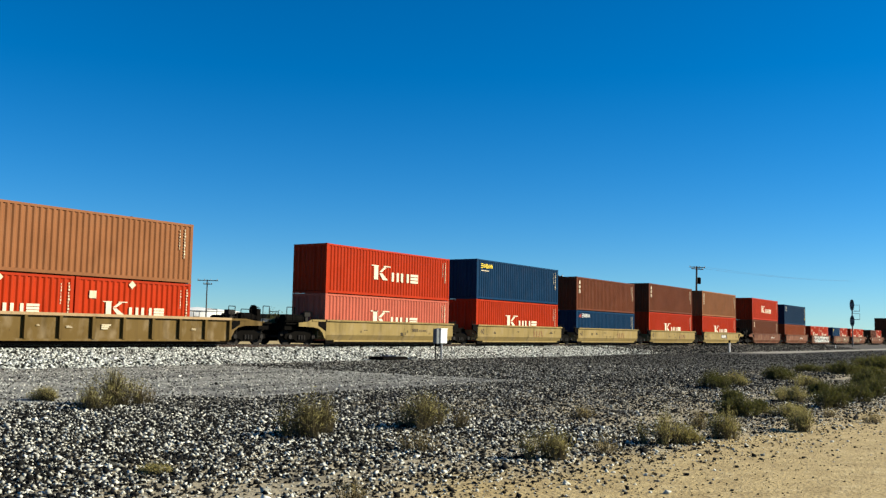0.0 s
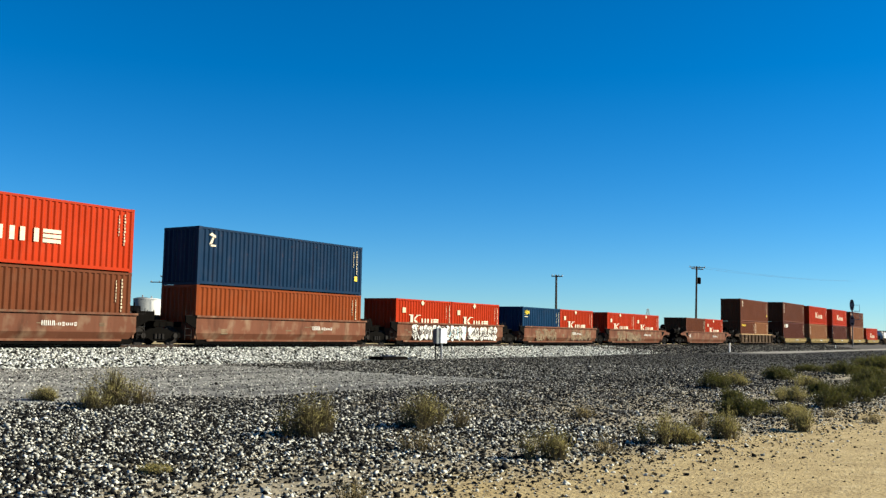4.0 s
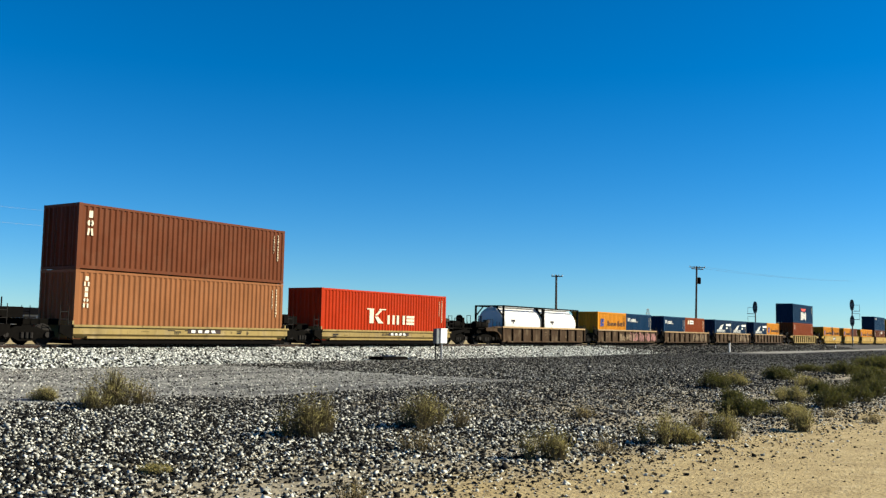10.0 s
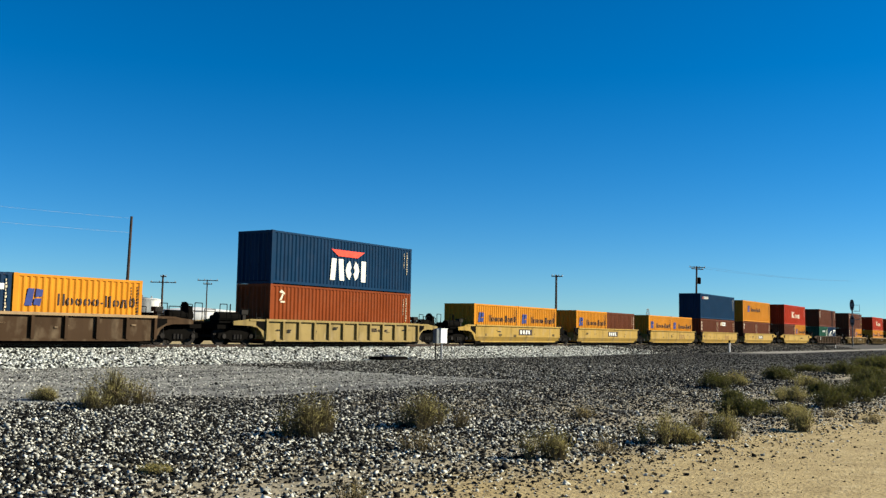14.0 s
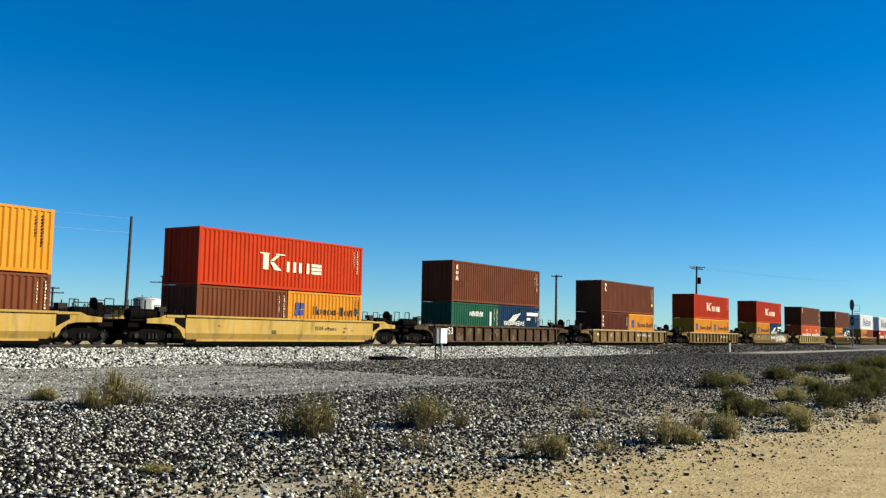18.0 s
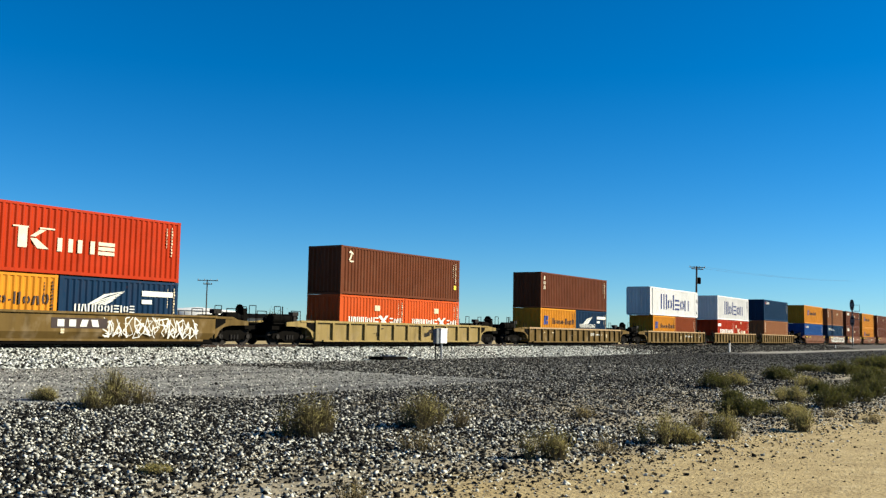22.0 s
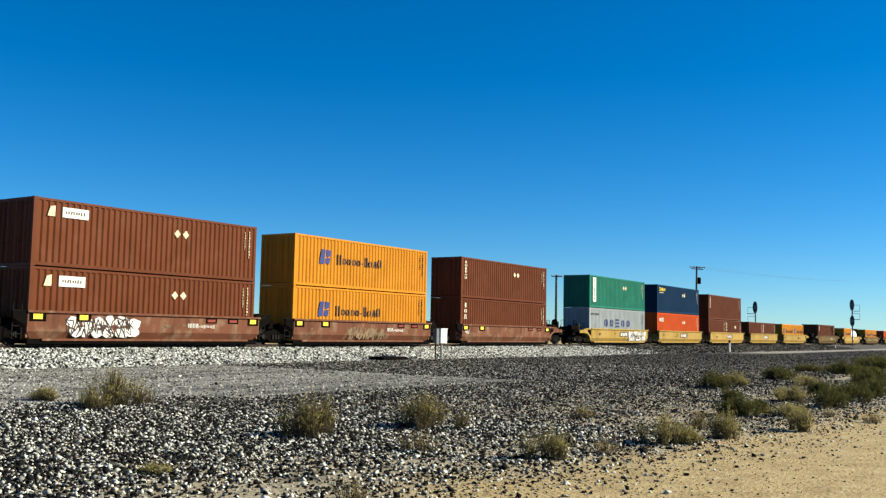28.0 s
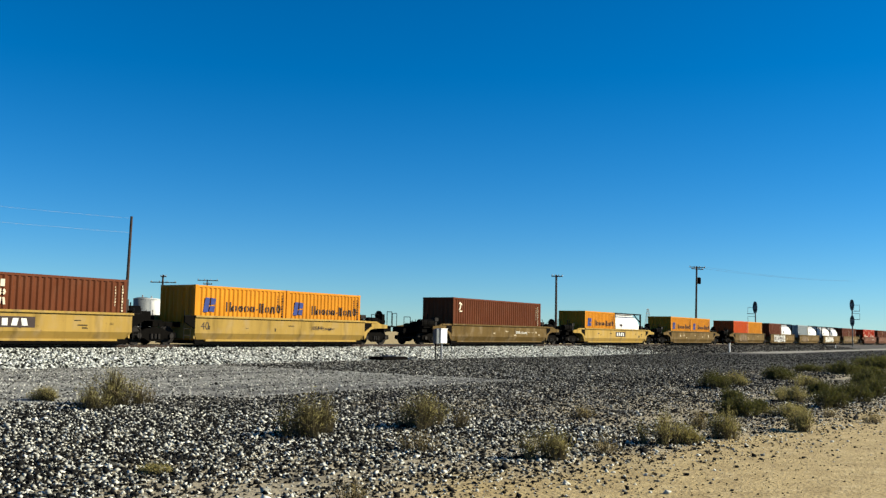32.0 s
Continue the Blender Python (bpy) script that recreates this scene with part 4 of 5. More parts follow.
                stuff_part("graffiti", fill, M_INK[ink], car, {"white": "white sprayed graffiti strokes", "chalk": "faded chalky graffiti strokes", "aqua": "pale aqua graffiti strokes", "pinkish": "faded pink graffiti strokes"}[ink], at=(x * half, y - 0.03 * (kind == "rib"), z0 + 0.08))
        if "y" in tag:
            for x in (-0.93, -0.6, 0.5, 0.72, 0.93):
                lit = abs(x) > 0.9 or x == -0.6
                bk = part("reflector_plate", Mesh().box(-0.36, 0.36, -0.003, 0.01, -0.19, 0.19) if lit else Mesh().box(-0.34, 0.34, -0.003, 0.01, -0.12, 0.12), M_BLACK, car, at=(x * half, y - 0.003, z1 - 0.24))
                part("reflector", Mesh().box(-0.2, 0.2, -0.006, 0.0, -0.10, 0.10) if lit else Mesh().box(-0.24, 0.24, -0.006, 0.0, -0.06, 0.06), M_INK["yellow"] if lit else M_MAROON, bk)
    rng, marks = random.Random(int(u) + 900), Mesh()
    y = -Y - (0.035 if kind == "rib" else 0.034)
    for _ in range(7):
        x, w, hh = rng.uniform(-0.9, 0.85) * half, rng.uniform(0.12, 0.5), rng.uniform(0.05, 0.2)
        zz = z0 + (z1 - z0) * rng.uniform(0.42, 0.72)
        for k in range(rng.choice((1, 2, 3))):
            marks.box(x, x + w * rng.uniform(0.6, 1), y - 0.003, y + 0.006, zz - hh * (k + 1) / 2 + 0.02, zz - hh * k / 2)
    stuff_part("stencil_marking", marks, M_INK["chalk"] if colour in ("brown", "redbrown") else M_STEEL if colour in ("yellow", "cream") else M_CREAM_INK, car, "small worn stencilled marks")
    MOVING.append((car, u, 0.0))
    return car


def load(u, bottom, top=""):
    """Containers on one unit: bottom is one 40-foot box or two 20-foot ones, top one box or none."""
    specs = bottom.split(",")
    h = 0.0
    for i, spec in enumerate(specs):
        du = 0.0 if len(specs) == 1 else (-3.065, 3.065)[i]
        ob = tank_container() if spec == "tank" else container(spec)
        MOVING.append((ob, u + du, FLOOR))
        h = HEIGHTS[spec.split()[2]] if spec != "tank" else 2.591
    if top:
        spec = top.split()
        spec[2] = {"h": "n"}.get(spec[2], spec[2])
        MOVING.append((container(" ".join(spec)), u, FLOOR + h + 0.012))


def string(kind, colour, units, half=6.25, ribs=0):
    """An articulated string of wells: units are rows of (u, tag, bottom, top)."""
    for i, (u, tag, bottom, top) in enumerate(units):
        well_car(u, kind, colour, half, "free" if i == 0 else "joint", "free" if i == len(units) - 1 else "share", tag, ribs)
        load(u, bottom, top)


K40, K40S, K20 = "red 40 h kline", "red 40 s kline", "red 20 s kline"
H20, N20, W20, B20 = "yellow 20 s hapag", "navy 20 s nyk", "slate 20 s wing", "brown 20 s"
string("rib", "mustard", [(-402.73, "5", K20 + "," + K20, "tan 40 h")], 8.4, 11)
string("flat", "cream", [(-381.1, "n", "pink 40 s kline", K40), (-365.5, "4k", "red 40 h kline", "navy 40 h seaco"), (-349.95, "4k", "navy 40 s seaco_white", "brown 40 h tex"),
                          (-334.15, "4k", "red 40 h kline", "brown 40 h tex"), (-318.6, "4p", K40, "tan 40 h tri")])
string("flat", "redbrown", [(-299.35, "n", "brown 40 h zed", K40), (-283.5, "n", "rust 40 s", "slate 40 h zed"), (-267.95, "cGaWB", K20 + "," + K20, ""),
                            (-252.3, "gGn", "navy 20 s seaco," + K20, ""), (-237.1, "gsn", K20 + "," + K20, "")])
string("flat", "redbrown", [(-217.0, "4n", "brown 20 s," + K20, "")])
string("rib", "brown", [(-197.7, "", "brown 20 s ytext,tan 20 s tri", "brown 40 h zed")], 6.9, 9)
string("low", "cream", [(-177.6, "p", "dkbrown 40 h logo", "brown 40 h tri"), (-162.05, "p", "tan 40 h tri", K40), (-146.0, "p", "dkbrown 40 h tex", K40),
                         (-130.15, "p", "tan 40 h tri", "brown 40 h tex"), (-114.95, "p", "red 40 h kline", "")])
string("rib", "brown", [(-95.3, "", "tank,tank", ""), (-79.3, "sr", H20 + "," + N20, ""), (-63.73, "G", N20 + ",rust 20 s logo", ""),
                        (-47.8, "G", W20 + "," + W20, ""), (-32.3, "", W20 + "," + H20, "")], 6.7, 9)
string("rib", "cream", [(-12.2, "n", "rust 40 h zed", "navy 40 h apl")], 6.6, 11)
string("flat", "yellow", [(7.4, "p", H20 + "," + H20, ""), (23.2, "p", H20 + "," + B20, ""), (38.95, "k", H20 + "," + H20, ""),
                          (54.0, "4k", "brown 20 s tex,brown 20 s logo", "navy 40 h seaco_white"), (69.75, "p", "brown 20 s zed," + B20, "yellow 40 s hapag")])
string("flat", "yellow", [(89.5, "n", B20 + "," + H20, K40)], 6.9)
string("rib", "brown", [(111.1, "5", "dkgreen 20 s capital," + W20, "brown 40 h tex")], 8.4, 14)
string("rib", "mustard", [(134.6, "n", "dkbrown 20 s tex," + H20, "brown 40 h zed")], 8.4, 11)
string("rib", "mustard", [(158.4, "n", H20 + "," + H20, K40S)], 8.4, 15)
string("flat", "mustard", [(182.2, "pGWL", H20 + "," + W20, K40)], 8.2)
string("rib", "cream", [(205.8, "n", "orange 20 s hamburg,orange 20 s hamburg", "brown 40 h zed")], 8.4, 12)
string("rib", "mustard", [(229.5, "n", H20 + "," + W20, "brown 40 h tex")], 8.4, 16)
string("rib", "mustard", [(252.6, "n", H20 + ",rust 20 s", "white 45 h matson"), (272.4, "", "red 20 s hyundai," + K20, "white 40 h matson"),
                          (291.7, "", "tan 40 h tri", "navy 40 h seaco_white")], 8.15, 15)
string("flat", "redbrown", [(313.8, "y", "blue 40 h seaco_white", "yellow 40 h hapag"), (329.7, "cGyWB", "navy 40 h nyk", "tan 40 h tri+d"), (344.9, "gyWBn", "brown 40 h logo+d", "brown 40 h logo+d"),
                            (359.9, "yns", "yellow 40 h hapag", "yellow 40 h hapag"), (376.1, "4y", "brown 40 h tex", "brown 40 h tri+d")])
string("flat", "yellow", [(396.1, "pGWB", "grey 40 h cosco", "green 40 h panel+d"), (411.6, "p", "orange 40 h om+d", "navy 40 h seaco+d"), (427.1, "p", "brown 20 s," + "brown 20 s tex+d", "brown 40 h tri"),
                          (442.7, "p", "brown 20 s,brown 20 s tex", ""), (458.7, "4n", H20 + "," + H20, "")])
string("flat", "mustard", [(480.6, "n", "brown 40 h zed", "")], 6.6)
string("flat", "yellow", [(500.65, "p", H20 + ",tank", "")], 6.6)
string("flat", "mustard", [(520.7, "", H20 + "," + H20, "")], 6.6)
string("flat", "mustard", [(541.7, "g", "orange 20 s,yellow 20 s", ""), (557.4, "cWB", "brown 20 s,tank", ""), (573.1, "g", "grey 20 s,tank", ""), (588.8, "cW", "tank,tank", ""), (604.5, "c", "brown 20 s,brown 20 s", "")])
string("flat", "redbrown", [(624.0, "n", K20 + "," + K20, ""), (639.7, "", "brown 20 s,brown 20 s", "")])

# ---- poles, signals and the far background ----
# plants in order: x, y, width, height, kind
GREEN, DRY, PALE = 0, 1, 2


def leaf_material(name, a, b_, trans=0.38):
    m, nt, b = base_mat(name, 0.8)
    g = nt.nodes.new("ShaderNodeNewGeometry")
    c = mix(nt, g.outputs["Random Per Island"], a, b_)
    nt.links.new(c, b.inputs["Base Color"])
    t = nt.nodes.new("ShaderNodeBsdfTranslucent")
    nt.links.new(c, t.inputs["Color"])
    s = nt.nodes.new("ShaderNodeMixShader")
    s.inputs[0].default_value = trans
    nt.links.new(b.outputs[0], s.inputs[1])
    nt.links.new(t.outputs[0], s.inputs[2])
    nt.links.new(s.outputs[0], nt.nodes["Material Output"].inputs["Surface"])
    return m


M_LEAF = (leaf_material("olive_scrub_leaf", (0.022, 0.027, 0.006), (0.100, 0.095, 0.024)), leaf_material("dry_scrub_leaf", (0.15, 0.115, 0.045), (0.36, 0.29, 0.13)),
          leaf_material("pale_olive_leaf", (0.11, 0.10, 0.028), (0.34, 0.29, 0.105)))
M_TWIG = plain("scrub_twig", (0.085, 0.066, 0.034), 0.9)


def scrub(x, y, w, h, kind, seed):
    """A low desert bush: several uneven clumps of thin upright stems, with narrow leaves along them and wispy tips."""
    rng = random.Random(seed)
    name = ("desert_bush", "dry_grass_tuft", "desert_bush")[kind]
    b = thing(name, ("olive-green low desert scrub bush", "straw-coloured sparse dry grass tuft", "pale olive wispy desert bush")[kind] + (" on dark gravel" if y > 6 else " at the edge of the sand"), ("bush", "grass", "bush")[kind], "scrub plants", m=pose(x, y, ground_height(x, y)))
    tw, lf = Mesh(), Mesh()
    clumps = [(rng.uniform(0, 6.283), rng.random() ** 0.7 * 0.42 * w, rng.uniform(0.5, 1.1)) for _ in range(6 + int(4 * w))]
    clumps[0] = (0.0, 0.0, 1.0)
    stems = int((9 if kind == 1 else 17) * (1 + 0.5 * min(w, 1.2)))
    for turn, away, tall in clumps:
        cx, cy = math.cos(turn) * away, math.sin(turn) * away
        top_h = h * (0.55 + 0.45 * tall) * (1.0 - 1.1 * (away / w) ** 1.5)
        for _ in range(stems):
            a, lean = rng.uniform(0, 6.283), rng.random() ** 0.8
            root = Vector((cx + rng.gauss(0, 0.04) * w, cy + rng.gauss(0, 0.04) * w, -0.01))
            reach = lean * (0.20 * w + 0.05)
            top = root + Vector((math.cos(a) * reach, math.sin(a) * reach, top_h * rng.uniform(0.5, 1.15) * (1 - 0.45 * lean * lean)))
            mid = (root + top) * 0.5 + Vector((0, 0, h * 0.10))
            r = 0.003 + 0.002 * w
            tw.rod(root, mid, r, 3, r * 0.7).rod(mid, top, r * 0.7, 3, r * 0.3)
            for k in range((13, 5, 9)[kind]):
                q = rng.random() ** 0.6
                p = (root.lerp(mid, q * 2) if q < 0.5 else mid.lerp(top, q * 2 - 1)) + Vector((rng.gauss(0, 0.02), rng.gauss(0, 0.02), rng.gauss(0, 0.02))) * (0.5 + w)
                p.z = max(p.z, 0.01)
                d = Vector((rng.gauss(0, 0.6), rng.gauss(0, 0.6), rng.gauss(0.9, 0.5))).normalized() * rng.uniform(0.025, 0.07) * (0.6 + 0.5 * w)
                s = d.orthogonal().normalized() * d.length * (0.11, 0.06, 0.075)[kind]
                lf.add([p - s, p + s, p + d + s * 0.3, p + d - s * 0.3], [(0, 1, 2, 3)])
    tagged(part("brushwood", tw, M_TWIG, b), kind="stuff")
    tagged(part("foliage", lf, M_LEAF[kind], b), kind="stuff")


def plant_all():
    rows = ["26.6 8.58 .95 .50 0", "28.4 8.51 .85 .46 2", "21.4 6.54 .6 .33 0", "17.75 5.24 .80 .42 0", "19.0 5.2 .5 .28 0", "34.4 8.82 1.25 .46 0", "44.8 10.1 1.15 .36 0", "22.6 5.43 .85 .42 2", "18.4 4.46 .66 .27 2",
            "15.84 3.66 .50 .31 2", "21.4 4.41 .8 .48 0", "23.8 4.4 .8 .5 0", "26.0 5.5 .75 .38 0", "26.6 4.42 .9 .56 0", "43.1 8.12 1.7 .55 0", "53.1 8.79 2.2 .66 0", "13.91 4.3 .56 .36 2", "14.94 5.06 .42 .27 1",
            "12.53 4.76 .60 .34 2", "12.81 4.46 .3 .2 2", "10.97 4.88 .36 .2 1", "9.98 5.21 .56 .29 2", "15.2 7.26 .52 .2 1", "11.95 8.24 .92 .44 2", "12.24 7.82 .36 .25 1", "9.59 6.71 .52 .24 1", "9.88 8.74 .80 .45 2",
            "10.21 8.81 .45 .44 2", "11.31 14.83 1.05 .55 2", "10.43 14.29 .6 .33 2", "11.81 14.74 .55 .36 1", "11.06 16.55 .7 .22 2", "6.28 5.14 .32 .17 1", "6.35 7.65 .34 .06 2", "18.95 3.9 .25 .2 1", "18.3 3.0 .34 .22 1",
            "62 9.2 2.2 .6 0", "72 9.9 2.4 .7 0", "33 5.6 1.0 .5 0", "38 6.3 1.2 .5 0", "30.5 7.0 .8 .35 2"]
    for i, row in enumerate(rows):
        x, y, w, h, k = (float(q) for q in row.split())
        scrub(x, y, w * 1.2, h * (1.35 if x < 16 else 1.0), int(k), 100 + i)


plant_all()


def utility_pole(x, y, top, label, arms=(), r=0.16, lean=0.0, extra=""):
    p = thing("utility_pole", label, "pole", m=pose(x, y, 0, 0, lean, 0))
    shaft = part("pole_shaft", Mesh().rod((0, 0, -0.3), (0, 0, top), r, 10, r * 0.7), M_TIMBER, p)
    for z, w, turn in arms:
        part("cross_arm", Mesh().box(-w / 2, w / 2, -0.07, 0.07, -0.07, 0.07), M_TIMBER, p, at=(0, -0.12, z), rz=turn)
        for i in range(4):
            q = (-0.46 + 0.92 * i / 3) * w
            part("insulator", Mesh().lathe([(0.05, 0.06), (0.09, 0.12), (0.05, 0.2), (0.07, 0.26)], 8), M_GALV, p, at=(q * math.cos(radians(turn)), q * math.sin(radians(turn)) - 0.12, z))
    if extra == "can":
        part("transformer", Mesh().lathe([(0.3, -0.6), (0.36, -0.5), (0.36, 0.45), (0.3, 0.55), (0.1, 0.62)], 14), M_BLACK, p, at=(0.6, -0.25, top - 2.6))


utility_pole(40.2, 52, 8.7, "bare tall dark timber pole", r=0.12, lean=1.2)
utility_pole(99.7, 120, 9.6, "dark timber power pole with one wide cross-arm", [(8.4, 4.0, -50), (9.3, 0.9, -50)], 0.2)
utility_pole(118, 130, 10.0, "thin timber power pole with two cross-arms", [(9.85, 3.6, -50), (9.2, 1.5, -50)], 0.14)
utility_pole(80.4, 120, 6.7, "dark timber power pole with two cross-arms", [(6.55, 1.7, -50), (5.9, 3.0, -50)], 0.2)
utility_pole(81.9, 120, 5.0, "short bare timber pole near a power pole", r=0.15)
utility_pole(93.3, 120, 5.45, "short bare timber pole in the distance", r=0.15)
utility_pole(122, 62, 9.9, "slim timber pole with a short cross-arm", [(9.7, 1.6, -50)], 0.2)
utility_pole(170.2, 58, 14.4, "dark timber power pole with a transformer can", [(14.2, 3.0, -50), (13.9, 2.4, -40)], 0.22, 3.0, "can")


def signal_mast(x, y, top, flip):
    s = thing("railway_signal", "dark railway signal mast with round target heads", "signal", m=pose(x, y, 0, 0, 0, -82))
    part("mast", Mesh().rod((0, 0, -0.1), (0, 0, top - 0.5), 0.10, 10), M_SIGNAL, s)
    oval = [(0.36 * math.cos(i * math.pi / 10), 0.95 * math.sin(i * math.pi / 10)) for i in range(20)]
    for z in (top, top - 2.65) if flip > 0 else (top,):
        hd = part("signal_head", Mesh().prism(oval, -0.04, 0.03).box(-0.24, 0.24, 0.03, 0.4, -0.8, 0.8), M_SIGNAL, s, "oval black target with two lenses", at=(0, -0.4, z))
        for q in (-0.45, 0.45):
            part("lens", Mesh().lathe([(0.16, -0.06), (0.18, -0.05), (0.18, 0.0)], 12, "y"), M_LENS, hd, at=(0, 0, q))
            part("hood", Mesh().box(-0.2, 0.2, -0.45, 0, q + 0.18, q + 0.21), M_SIGNAL, hd)
    for z in (top - 1.0, top - 2.4):
        part("platform", Mesh().box(*sorted((0.05, flip * 1.2)), -0.3, 0.3, -0.04, 0.04), M_SIGNAL, s, at=(0, 0, z))
        part("guard_rail", Mesh().rod((flip * 1.15, 0, 0), (flip * 1.15, 0, 1.0), 0.03, 6).rod((0, 0, 1.0), (flip * 1.15, 0, 1.0), 0.03, 6), M_SIGNAL, s, at=(0, 0, z))


signal_mast(151.5, 42, 6.2, -1)
signal_mast(170.2, 31.2, 7.2, 1)


def overhead():
    w = thing("overhead_wire", "thin sagging power wire between far poles", "wire")
    a, b = Vector((170.6, 58, 14.3)), Vector((330.0, 60.0, 20.5))
    for k in (-0.5, 0.5):
        m = Mesh()
        pts = [a.lerp(b, i / 10) + Vector((0, k * 2, -0.7 * (1 - (i / 5 - 1) ** 2))) for i in range(11)]
        m.tube(pts, 0.011)
        part("strand", m, M_WIRE, w)
    w = thing("overhead_wire", "thin pale wire running off the bare pole", "wire")
    for z in (8.55, 7.6):
        m = Mesh()
        a, b = Vector((40.2, 52, z)), Vector((2.0, 60.0, z + 0.4))
        pts = [a.lerp(b, i / 8) + Vector((0, 0, -0.25 * (1 - (i / 4 - 1) ** 2))) for i in range(9)]
        m.tube(pts, 0.0045)
        part("strand", m, M_GALV, w)
    t = thing("lattice_tower", "distant grey steel lattice power tower", "tower", m=pose(760, 300, 0))
    for sx in (-1, 1):
        for sy in (-1, 1):
            part("leg", Mesh().rod((sx * 3.0, sy * 3.0, 0), (sx * 0.5, sy * 0.5, 24), 0.18, 5), M_GALV, t)
    for z, r in ((6, 2.4), (12, 1.75), (18, 1.1)):
        part("ring", Mesh().box(-r, r, -r, -r + 0.2, z, z + 0.2).box(-r, r, r - 0.2, r, z, z + 0.2), M_GALV, t)
    for z, w_ in ((16, 5), (20, 4.2), (23.5, 3)):
        part("arm", Mesh().box(-w_, w_, -0.2, 0.2, z, z + 0.35), M_GALV, t)


overhead()


def trackside():
    x, y = 41.1, 27.5
    b = thing("trackside_cabinet", "white equipment cabinet on a grey post beside the ballast", "cabinet", m=pose(x, y, 0.0, 0, 0, -8))
    part("post", Mesh().rod((0, 0, -0.2), (0, 0, 0.95), 0.055, 10), M_GALV, b)
    box = part("case", Mesh().box(-0.24, 0.24, -0.16, 0.16, 0.86, 1.58), M_BOXWHITE, b)
    # added dark box in place of the case's own shaded left face
    part("shaded_side_box", Mesh().box(-0.50, -0.27, -0.10, 0.16, 0.84, 1.60), M_SIGNAL, b, "dark grey box standing in for the cabinet's shaded side")
    part("lid", Mesh().box(-0.27, 0.27, -0.19, 0.19, 1.58, 1.62), M_BOXWHITE, box)
    part("door_seam", Mesh().box(-0.2, 0.2, -0.166, -0.158, 0.90, 1.54), M_BOXWHITE, box)
    part("conduit", Mesh().rod((-0.35, 0.1, -0.2), (-0.35, 0.1, 1.1), 0.03, 8), M_BLACK, b)
    for px, py, h in ((91.0, 27.7, 1.15), (148, 29.5, 0.9)):
        p = thing("marker_post", "short pale marker post beside the track", "post", m=pose(px, py, 0))
        part("stake", Mesh().box(-0.07, 0.07, -0.05, 0.05, -0.2, h), M_BOXWHITE, p)
        part("cap", Mesh().box(-0.13, 0.13, -0.06, 0.06, h - 0.25, h), M_BLACK, p)
    d = thing("culvert_lid", "flat dark slab beside the cabinet post", "lid", m=pose(37.6, 28.3, 0.08))
    part("plate", Mesh().box(-1.0, 1.0, -0.45, 0.45, -0.05, 0.10), M_BLACK, d)


trackside()


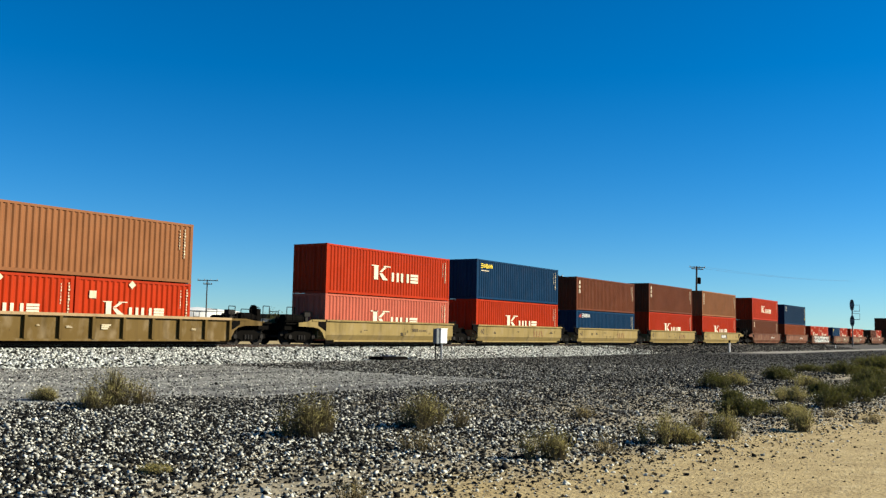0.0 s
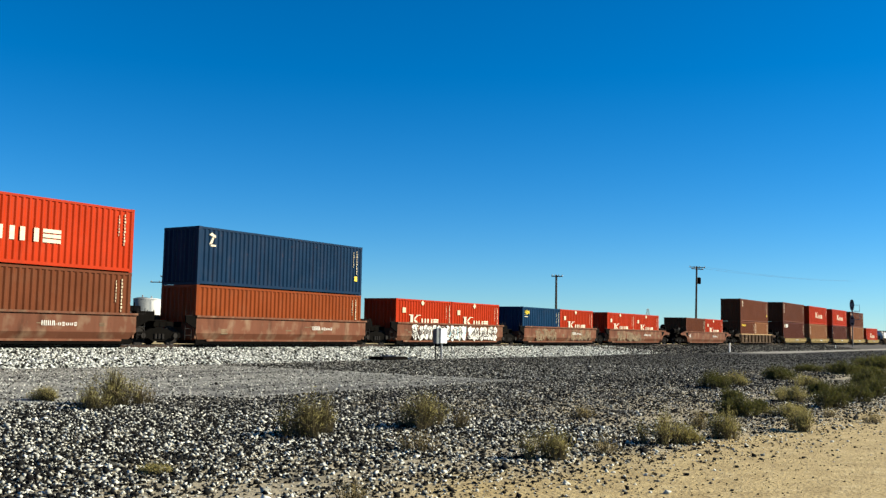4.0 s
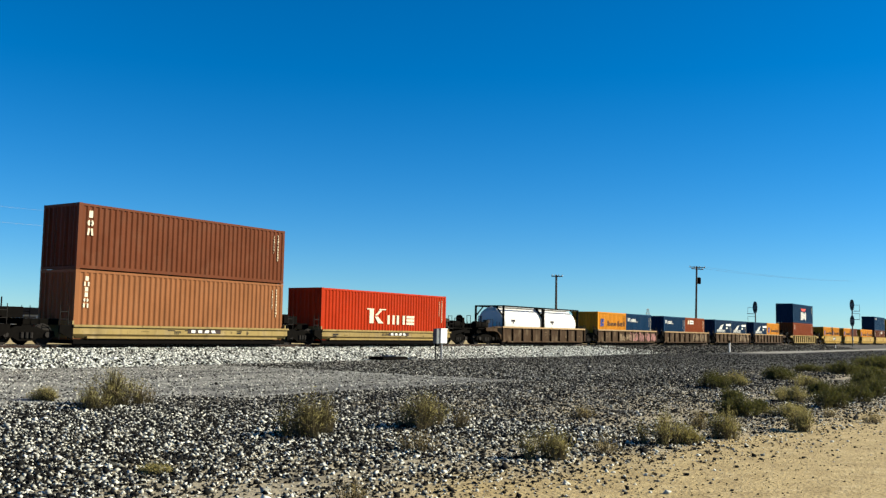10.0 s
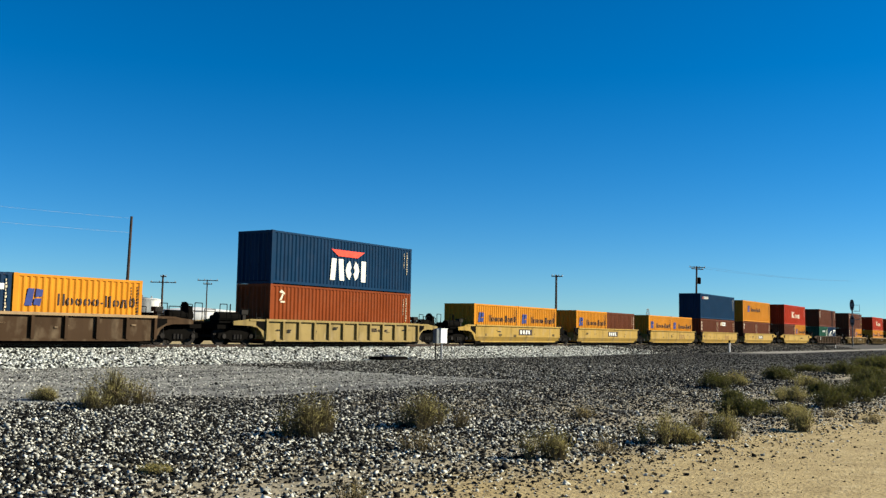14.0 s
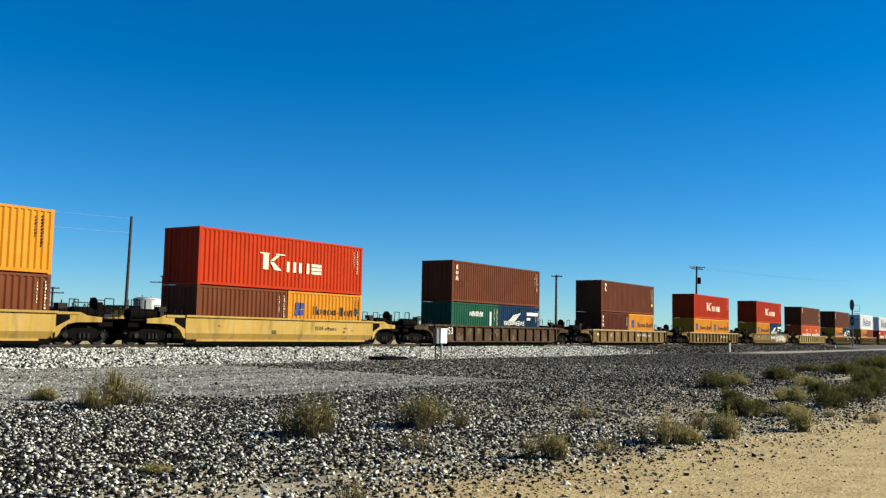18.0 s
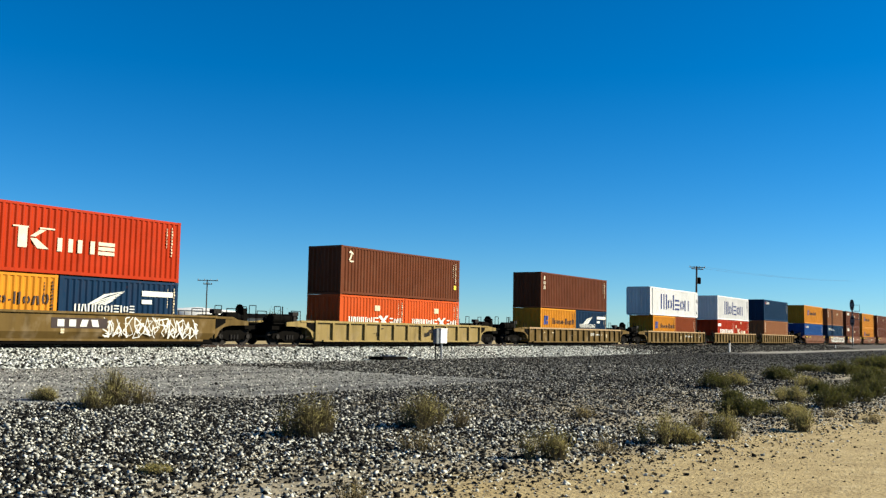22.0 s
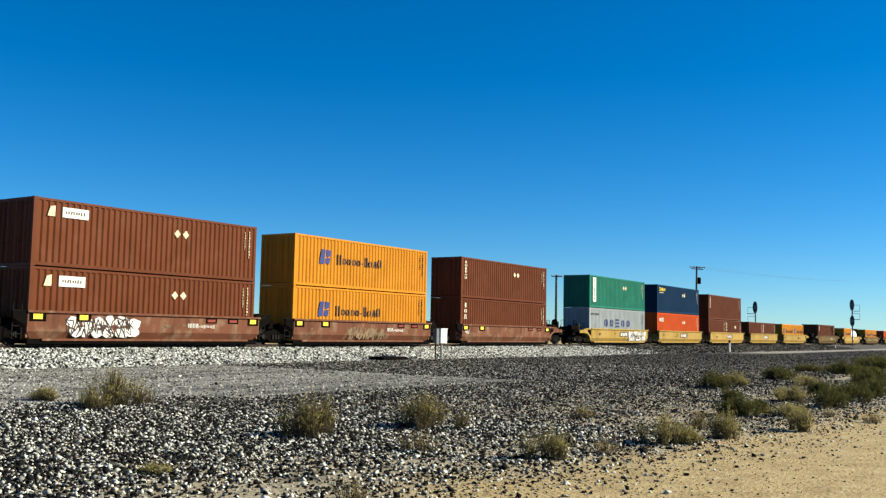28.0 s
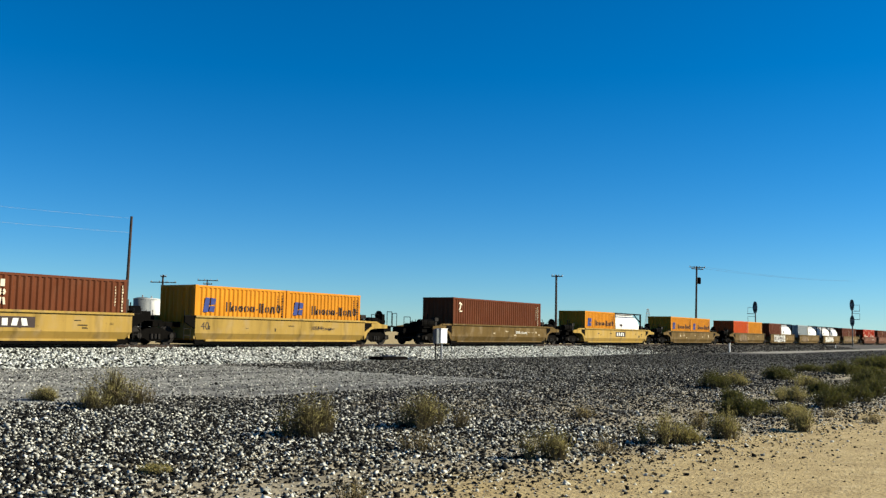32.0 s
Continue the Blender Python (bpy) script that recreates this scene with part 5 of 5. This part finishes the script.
def background():
    for x, y, r, h, skin, say in ((170.9, 210, 3.0, 8.7, M_TANKWHITE, "white"), (164.7, 206, 2.3, 8.7, M_SIGNAL, "dull grey-green")):
        t = thing("storage_tank", f"{say} upright cylindrical storage tank", "storage tank", m=pose(x, y, 0))
        part("shell", Mesh().lathe([(r, -0.2), (r, h), (r * 0.6, h + 0.3), (0.1, h + 0.45)], 28), skin, t, smooth=True)
        part("rim", Mesh().lathe([(r + 0.08, h - 0.15), (r + 0.08, h), (r, h)], 28), M_GALV, t)
        part("vent", Mesh().rod((0, 0, h + 0.4), (0, 0, h + 0.95), 0.2, 8), M_GALV, t)
    x, y = 223, 250
    s = thing("storage_tank", "low wide pale storage tank with a shallow roof", "storage tank", m=pose(x, y, 0))
    part("shell", Mesh().lathe([(14.5, -0.2), (14.5, 6.9), (13.9, 7.1), (0.2, 8.3)], 40), M_TANKWHITE, s, smooth=True)
    part("rim", Mesh().lathe([(14.6, 6.6), (14.6, 6.9), (14.45, 6.9)], 40), M_GALV, s)
    for i, (x, y, w, h, d) in enumerate(((115, 160, 14, 3.6, 9), (130, 170, 8, 4.5, 8), (192, 190, 20, 4.2, 10), (98, 150, 18, 3.0, 9))):
        b = thing("shed", "distant low pale industrial shed with a pitched roof", "building", m=pose(x, y, 0, 0, 0, -40))
        part("wall", Mesh().box(-w / 2, w / 2, -d / 2, d / 2, -0.2, h), M_GALV, b)
        part("roof", Mesh().add([(-w / 2 - .3, -d / 2 - .3, h), (w / 2 + .3, -d / 2 - .3, h), (w / 2 + .3, d / 2 + .3, h), (-w / 2 - .3, d / 2 + .3, h), (-w / 2 - .3, 0, h + 1.3), (w / 2 + .3, 0, h + 1.3)],
                              [(0, 1, 5, 4), (2, 3, 4, 5), (0, 4, 3), (1, 2, 5), (0, 3, 2, 1)]), M_BLACK, b)
        for q in (-0.3, 0.1, 0.35):
            part("window", Mesh().box(q * w - 0.6, q * w + 0.6, -d / 2 - 0.03, -d / 2, 1.2, 2.4), M_LENS, b)
    for x, y, low, high, wide in ((91.0, 130, 0.3, 5.4, 0.75), (107.2, 150, 0.3, 5.2, 1.3), (110.6, 152, 0.3, 6.0, 0.7)):
        rng = random.Random(int(x))
        t = thing("cypress_tree", "slim dark upright conifer in the distance", "tree", "distant trees", m=pose(x, y, 0))
        part("trunk", Mesh().rod((0, 0, -0.2), (0, 0, high * 0.8), 0.14, 7, 0.05), M_TIMBER, t)
        lf = Mesh()
        for _ in range(520):
            q = rng.random()
            rr = wide * math.sin(math.pi * min(1, 0.12 + 0.88 * q)) ** 0.7 * rng.random() ** 0.5
            a = rng.uniform(0, 6.283)
            c = Vector((math.cos(a) * rr, math.sin(a) * rr, low + (high - low) * q))
            d = Vector((rng.gauss(0, 0.5), rng.gauss(0, 0.5), 1)).normalized() * 0.35
            sd = d.orthogonal().normalized() * 0.1
            lf.add([c - sd, c + sd, c + d], [(0, 1, 2)])
        part("crown", lf, M_LEAF[0], t)
    rng = random.Random(77)
    for i, slope in enumerate((0.70, 0.745, 0.765, 0.85, 0.97, 0.99, 1.04, 1.13, 1.16, 1.29, 1.54, 1.82, 2.04, 2.95)):
        y = rng.uniform(110, 190)
        x = y * slope
        h = rng.uniform(2.6, 5.0)
        t = thing("tree", "distant dark-leaved desert tree", "tree", "distant trees", m=pose(x, y, 0))
        part("trunk", Mesh().rod((0, 0, -0.2), (0.1, 0, h * 0.55), 0.16, 7, 0.08).rod((0.05, 0, h * 0.4), (0.8, 0.2, h * 0.75), 0.07, 6, 0.03).rod((0.05, 0, h * 0.35), (-0.7, -0.2, h * 0.7), 0.07, 6, 0.03), M_TIMBER, t)
        lf = Mesh()
        for _ in range(420):
            c = Vector((rng.gauss(0, 0.9), rng.gauss(0, 0.9), h * 0.68 + rng.gauss(0, 0.16) * h))
            d = Vector((rng.gauss(0, 1), rng.gauss(0, 1), rng.gauss(0, 1))).normalized() * 0.24
            s = d.orthogonal().normalized() * 0.12
            lf.add([c - s, c + s, c + d], [(0, 1, 2)])
        part("crown", lf, M_LEAF[0], t)


background()


# ---- loose stones ----
def stone_fields():
    rng = np.random.default_rng(9)

    def field(n, x0, x1, y0, y1, power=1.0):
        u = rng.random(n) ** power
        return np.stack([x0 + (x1 - x0) * u, rng.uniform(y0, y1, n)], -1)

    def lift(p, size, h):
        return np.concatenate([p, (np.array([h(x, y) for x, y in p]) + size * 0.25)[:, None]], 1)
    # near-black pieces in gravel and ballast also imitate the shade between stones
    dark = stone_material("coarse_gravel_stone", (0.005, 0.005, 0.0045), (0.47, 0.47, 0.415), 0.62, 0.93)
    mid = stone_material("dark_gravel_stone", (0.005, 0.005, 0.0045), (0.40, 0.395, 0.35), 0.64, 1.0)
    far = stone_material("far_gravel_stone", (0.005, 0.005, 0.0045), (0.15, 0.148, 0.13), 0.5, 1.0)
    pale = stone_material("ballast_stone", (0.008, 0.009, 0.007), (0.54, 0.56, 0.52), 0.28, 0.8)
    fines = stone_material("graded_fines", (0.006, 0.006, 0.005), (0.58, 0.58, 0.52), 0.35, 1.0)
    tan = stone_material("sand_pebble", (0.018, 0.014, 0.010), (0.17, 0.135, 0.085), 0.2, 1.0)
    def in_sight(p):
        a = np.degrees(np.arctan2(p[:, 1], p[:, 0]))
        return p[(a > 6) & (a < 62)]
    # coarse dark gravel between the sand and the graded strip
    p = in_sight(np.concatenate([field(92000, 3.5, 14, 4.2, 16.5), field(76000, 12, 36, 2.0, 14.5, 1.3)]))
    bare = np.array([noise.noise((x * 0.9, y * 0.9, 7.0)) for x, y in p])
    keep = rng.random(len(p)) < np.clip((p[:, 1] + 0.1 * p[:, 0] - 5.3) / 2.2, 0.03, 1) * np.clip((16.6 - 0.05 * p[:, 0] - p[:, 1]) / 1.5, 0.05, 1) * np.clip(1.15 - 1.8 * np.clip(bare, 0, 1) * np.clip((9.0 - p[:, 1]) / 4, 0, 1), 0.1, 1)
    p = p[keep]
    p = p[rng.random(len(p)) < np.clip(0.30 + 0.17 * (p[:, 1] + 0.1 * p[:, 0] - 5.4), 0.30, 1)]
    s = rng.gamma(4.0, 0.0038, len(p)) + 0.006
    near = p[:, 0] + 0.35 * (p[:, 1] - 8) < 13.5
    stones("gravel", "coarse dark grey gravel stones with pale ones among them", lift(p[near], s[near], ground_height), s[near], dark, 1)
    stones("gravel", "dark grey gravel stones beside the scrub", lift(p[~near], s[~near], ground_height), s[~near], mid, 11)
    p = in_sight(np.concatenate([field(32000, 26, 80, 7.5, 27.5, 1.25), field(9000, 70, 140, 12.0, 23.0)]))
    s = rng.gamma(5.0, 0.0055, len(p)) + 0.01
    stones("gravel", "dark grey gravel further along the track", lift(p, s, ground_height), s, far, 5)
    # small pale stones on the graded strip
    p = in_sight(field(24000, 7, 44, 14.0, 28.6, 1.2))
    p = p[rng.random(len(p)) < np.clip(1.3 - (p[:, 0] - 12) / 40, 0.2, 1)]
    s = rng.gamma(4.0, 0.0036, len(p)) + 0.006
    stones("gravel", "fine pale grey gravel on a graded strip", lift(p, s, ground_height), s, fines, 6)
    # the sand's scattered pebbles
    p = in_sight(field(16000, 4, 34, 0.5, 5.6, 1.4))
    p = p[rng.random(len(p)) < np.clip((p[:, 1] - 0.6) / 4.0, 0.3, 1) ** 1.6]
    s = rng.gamma(2.0, 0.003, len(p)) + 0.003
    stones("pebbles", "small dark pebbles scattered over tan sand", lift(p, s, ground_height), s, tan, 2)
    p = in_sight(field(40000, 4, 36, 1.4, 5.8, 1.2))
    p = p[rng.random(len(p)) < np.clip((p[:, 1] + 0.1 * p[:, 0] - 3.6) / 2.6, 0.0, 1) ** 2]
    s = rng.gamma(3.0, 0.0042, len(p)) + 0.004
    stones("gravel", "dark gravel thinning out over the sand's edge", lift(p, s, ground_height), s, dark, 8)
    # pale ballast on the bank's near slope
    p = np.concatenate([field(46000, 10, 62, 28.2, 34.2, 1.15), field(16000, 52, 77, 28.2, 34.2)])
    s = rng.gamma(7.0, 0.0055, len(p)) + 0.014
    stones("ballast", "crushed pale grey ballast stones on the bank", lift(p, s, lambda x, y: bank_height(y)), s, pale, 3, "ballast")
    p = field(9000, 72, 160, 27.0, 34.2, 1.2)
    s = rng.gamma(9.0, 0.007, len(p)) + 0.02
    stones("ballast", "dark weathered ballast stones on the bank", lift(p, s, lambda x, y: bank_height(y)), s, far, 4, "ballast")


stone_fields()


# ---- motion ----
def travelled(t):
    """How far the train has gone at t seconds, from its place at 16 s."""
    q = (t - 16) / 16
    return 26.633 * (t - 16) - 2.857 * q ** 2 - 4.208 * q ** 3 + 0.882 * q ** 4 + 2.561 * q ** 5


def motions():
    for ob, u, h in MOVING:
        walk(ob, [(t, pose(u - travelled(t), TRACK_Y, RAIL_Z + h)) for t in (0, 4, 8, 12, 16, 20, 24, 28, 32)])
    for q, sets in WHEELS.items():
        steps = 480
        walk(sets[0], [(32.0 * i / steps, pose(q, 0, 0.42, 0, -85.0 * i, 0)) for i in range(steps + 1)])
        src = sets[0].animation_data
        for w in sets[1:]:
            w.rotation_mode = "QUATERNION"
            ad = w.animation_data_create()
            ad.action = src.action
            ad.action_slot = src.action_slot


motions()
